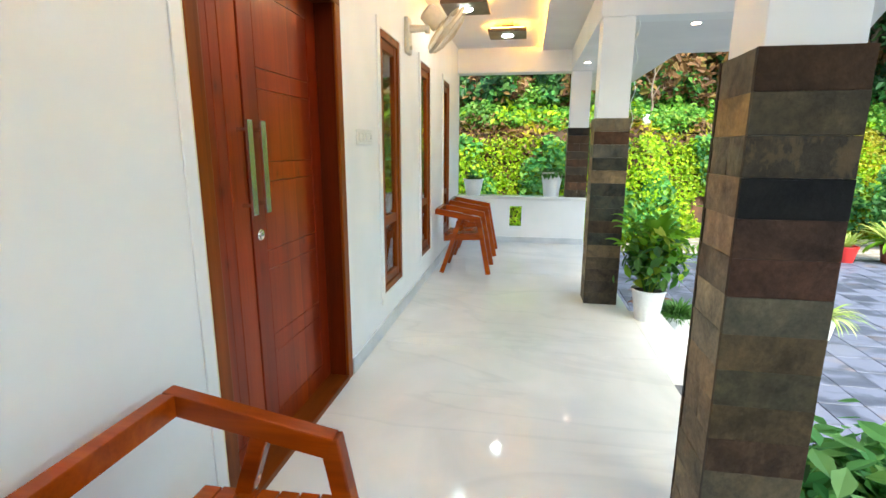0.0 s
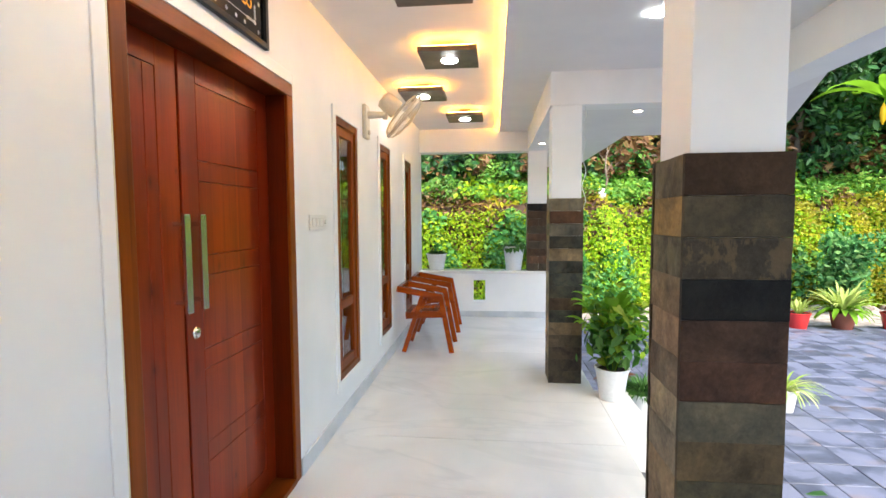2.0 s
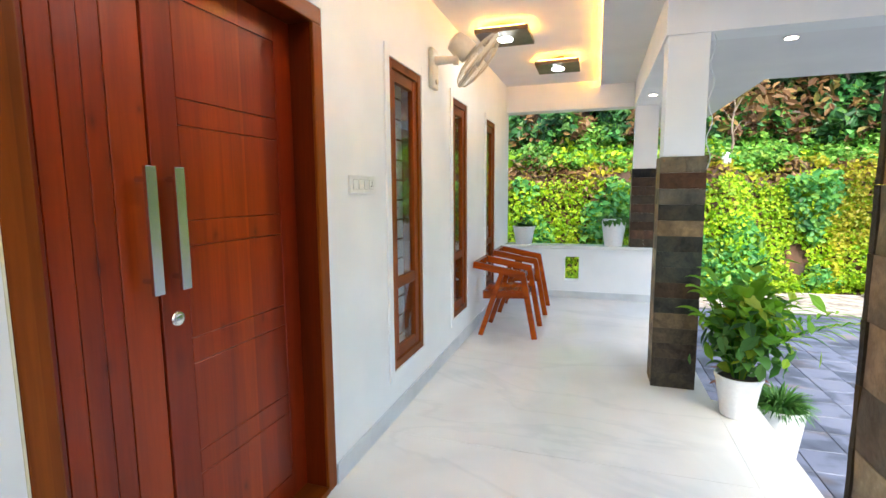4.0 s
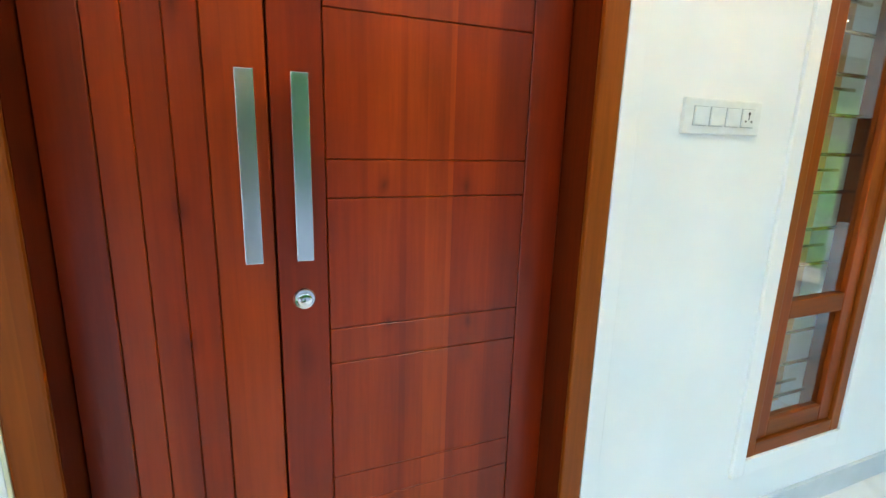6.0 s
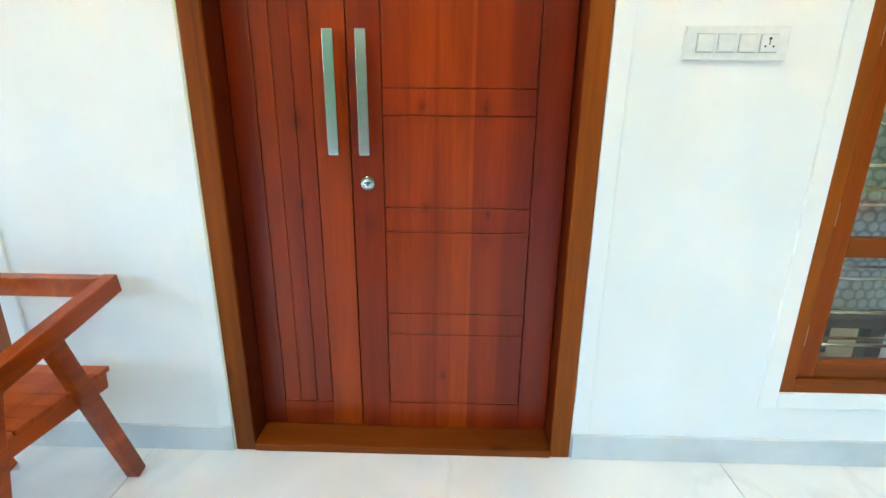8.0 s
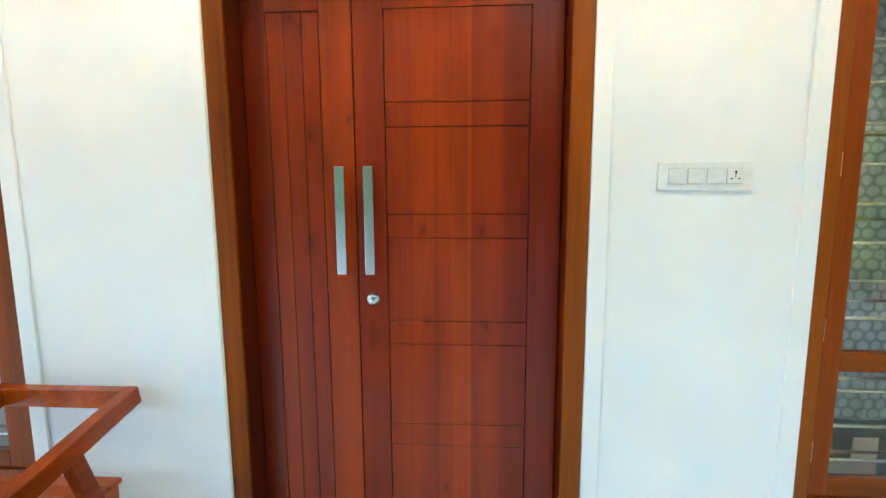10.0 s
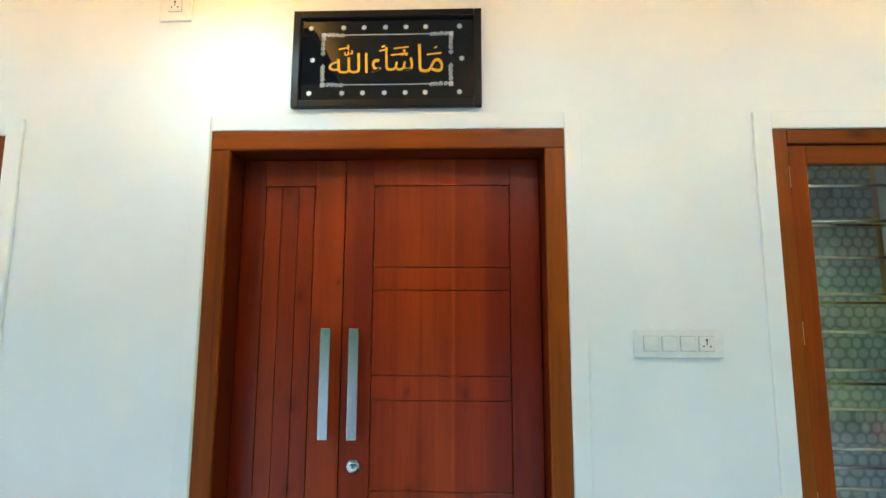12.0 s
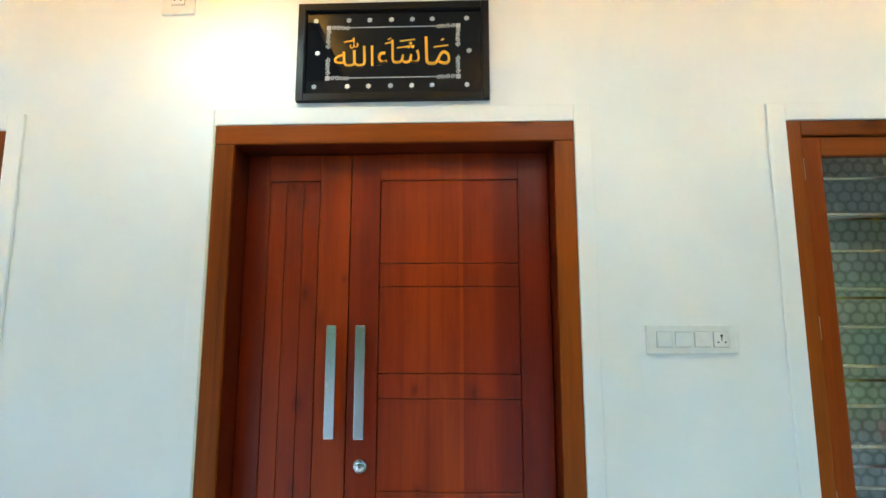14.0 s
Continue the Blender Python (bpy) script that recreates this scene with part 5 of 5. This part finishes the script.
# round shrub in front of the bank
sh = thing("shrub", "dense blue-green shrub at the foot of the bank", "shrub", at=(6.75, 9.95, GROUND - 0.05))
bm, rnd = bmesh.new(), np.random.RandomState(31)
pts, nrm = [], []
for k in range(26):
    a, q = rnd.uniform(0, 6.28), rnd.uniform(0.2, 1)
    top = Vector((math.cos(a) * 0.24 * q * (1.4 - 0.3 * q), math.sin(a) * 0.24 * q, rnd.uniform(0.4, 1.7)))
    rod(bm, (0.03 * math.cos(a), 0.03 * math.sin(a), 0), top, 0.016, 0.005, 6)
    for j in range(95):
        o = Vector(rnd.normal(0, 0.095, 3))
        pts.append(tuple(top + o))
        nrm.append((o.x, o.y, o.z + 0.05))
part("trunk", bm, BARK, sh)
c = leaf_cloud("crown", pts, nrm, 0.075, LEAF_SHRUB, rnd, parent=sh, long=1.7)


# trees on top of the bank
def tree(x, y, tall, seed, leaf, size, label, spread=1.6):
    z = height(x, y)
    t = thing("tree", label, "tree", "trees on the bank", at=(x, y, z - 0.1))
    rnd = np.random.RandomState(seed)
    bm = bmesh.new()
    top = Vector((rnd.normal(0, 0.15), rnd.normal(0, 0.15), tall * 0.6))
    rod(bm, (0, 0, 0), top * 0.5, 0.09, 0.075, 10)
    rod(bm, top * 0.5, top, 0.075, 0.05, 10)
    pts, nrm = [], []
    for k in range(16):
        a = k * 2.4
        b = top * rnd.uniform(0.45, 1.0)
        e = b + Vector((math.cos(a) * spread * rnd.uniform(0.4, 1), math.sin(a) * spread * rnd.uniform(0.4, 1), rnd.uniform(0.0, tall * 0.4)))
        rod(bm, b, e, 0.035, 0.012, 7)
        for s in range(5):
            c = b.lerp(e, 0.45 + 0.14 * s) + Vector(rnd.normal(0, 0.12, 3))
            for j in range(120):
                o = Vector(rnd.normal(0, 0.30, 3))
                pts.append(tuple(c + o))
                nrm.append((o.x * 0.6, o.y * 0.6, abs(o.z) + 0.25))
    part("trunk", bm, BARK, t)
    leaf_cloud("crown", pts, nrm, size, leaf, rnd, parent=t, long=2.6, fold=0.12)
    return t


tree(3.0, 13.4, 4.2, 41, LEAF_DARK, 0.085, "dark leafy tree standing on the bank")
tree(5.4, 13.9, 4.6, 42, LEAF_DARK, 0.085, "dark leafy tree standing on the bank")
tree(7.9, 13.6, 4.4, 43, LEAF_DARK, 0.085, "dark leafy tree standing on the bank")
tree(10.3, 13.3, 4.6, 44, LEAF_DARK, 0.085, "dark leafy tree standing on the bank")
tree(13.6, 9.5, 5.0, 45, LEAF_MID, 0.085, "green leafy tree at the yard's edge", 2.0)
tree(15.0, 4.0, 5.5, 46, LEAF_MID, 0.085, "green leafy tree at the yard's edge", 2.2)
tree(14.4, -1.5, 5.0, 47, LEAF_MID, 0.085, "green leafy tree at the yard's edge", 2.2)

# banana plant with a yellow hanging bud
bp = thing("banana_plant", "tall banana plant with ragged green leaves and a yellow bud", "plant", at=(8.55, 11.6, 1.05))
bm = bmesh.new()
rod(bm, (1.7, 0.3, -0.9), (0.9, 0.15, 1.7), 0.07, 0.055, 12)
rod(bm, (0.9, 0.15, 1.7), (-0.02, 0.02, 3.0), 0.055, 0.03, 12)
part("trunk", bm, BARK, bp)
rnd = random.Random(9)
for k in range(8):
    v, f = [], []
    a = k * 0.82
    blade_leaf(v, f, (0, 0, 2.85), (math.cos(a), math.sin(a), 0.75), 1.5, 0.36, 0.75, rnd, 12, 0.1)
    smooth(raw("leaf", v, f, LEAF_PALM, bp), 180)
bm = rod(bmesh.new(), (-0.02, 0, 2.95), (-0.16, -0.1, 2.75), 0.016, 0.014, 8)
part("stalk", bm, LEAF_PALM, bp)
bm = lathe(bmesh.new(), [(0.012, 0), (0.05, -0.10), (0.06, -0.25), (0.045, -0.38), (0.01, -0.47)], 14, Matrix.Translation((-0.16, -0.1, 2.76)))
smooth(part("bud", bm, YELLOW, bp, "hanging yellow bud"))

# stones at the foot of the bank
st = np.random.RandomState(51)
for k in range(16):
    x = 4.6 + k * 0.42 + st.uniform(-0.1, 0.1)
    y = 9.6 + 1.3 / (1 + math.exp(-2.2 * (x - 2.6))) - 0.3 + st.uniform(-0.12, 0.12)
    bm = bmesh.new()
    bmesh.ops.create_icosphere(bm, subdivisions=2, radius=1)
    sx, sy, sz = st.uniform(0.10, 0.24), st.uniform(0.08, 0.14), st.uniform(0.05, 0.10)
    for w in bm.verts:
        w.co *= 1 + 0.3 * noise.noise(w.co * 1.3 + Vector((k * 5, 0, 0)))
        w.co = Vector((w.co.x * sx, w.co.y * sy, w.co.z * sz))
    s = solid("stone", bm, GRAVEL, "pale rough stone at the foot of the bank", "stone", "edge stones")
    s.location, s.rotation_euler = (x, y, GROUND - 0.01), (0, 0, st.uniform(0, 3))

# ---- steps beside the porch ----
solid("step_block", boxed(FLOOR_EDGE + 0.002, 1.185, 3.09, 4.09, GROUND - 0.05, -0.003, 0.006), MARBLE, "white marble block flanking the entrance steps", "step", kind="structure")
for k, (x1, z) in enumerate(((1.22, -0.15), (1.50, -0.30))):
    solid("step", boxed(FLOOR_EDGE + 0.002, x1, 1.70, 3.086, GROUND - 0.05, z, 0.008), GRANITE, "dark granite entrance step", "step", "entrance steps", "structure")

# ---- paving ----
S = 0.30
bm = boxed(-S / 2 + 0.003, S / 2 - 0.003, -S / 2 + 0.003, S / 2 - 0.003, -0.05, 0.0, 0.003, 1)
pm = mesh_of("paver", bm, PAVER)
base = solid("pavement", boxed(0.96, 12.4, -6.0, 8.86, GROUND - 0.12, GROUND - 0.008), JOINT, "yard paved with mottled grey concrete slabs", "paving", kind="structure")
rest_v, rest_f, made = [], [], 0
prnd = random.Random(77)
tmpl = [v.co.copy() for v in pm.vertices]
tface = [tuple(p.vertices) for p in pm.polygons]
for j in range(49):
    for i in range(38):
        x, y = 1.12 + i * S, -5.85 + j * S
        if y > 8.8 or x > 12.3:
            continue
        dz = GROUND + prnd.uniform(-0.002, 0.002)
        if 1.5 < x < 5.2 and 2.6 < y < 8.8 and made < 300:
            o = new("paver", pm)
            o.parent = base
            o.location = (x, y, dz)
            made += 1
        else:
            n0 = len(rest_v)
            rest_v += [c + Vector((x, y, dz)) for c in tmpl]
            rest_f += [tuple(q + n0 for q in t) for t in tface]
raw("far_pavers", rest_v, rest_f, PAVER, base, kind="stuff")
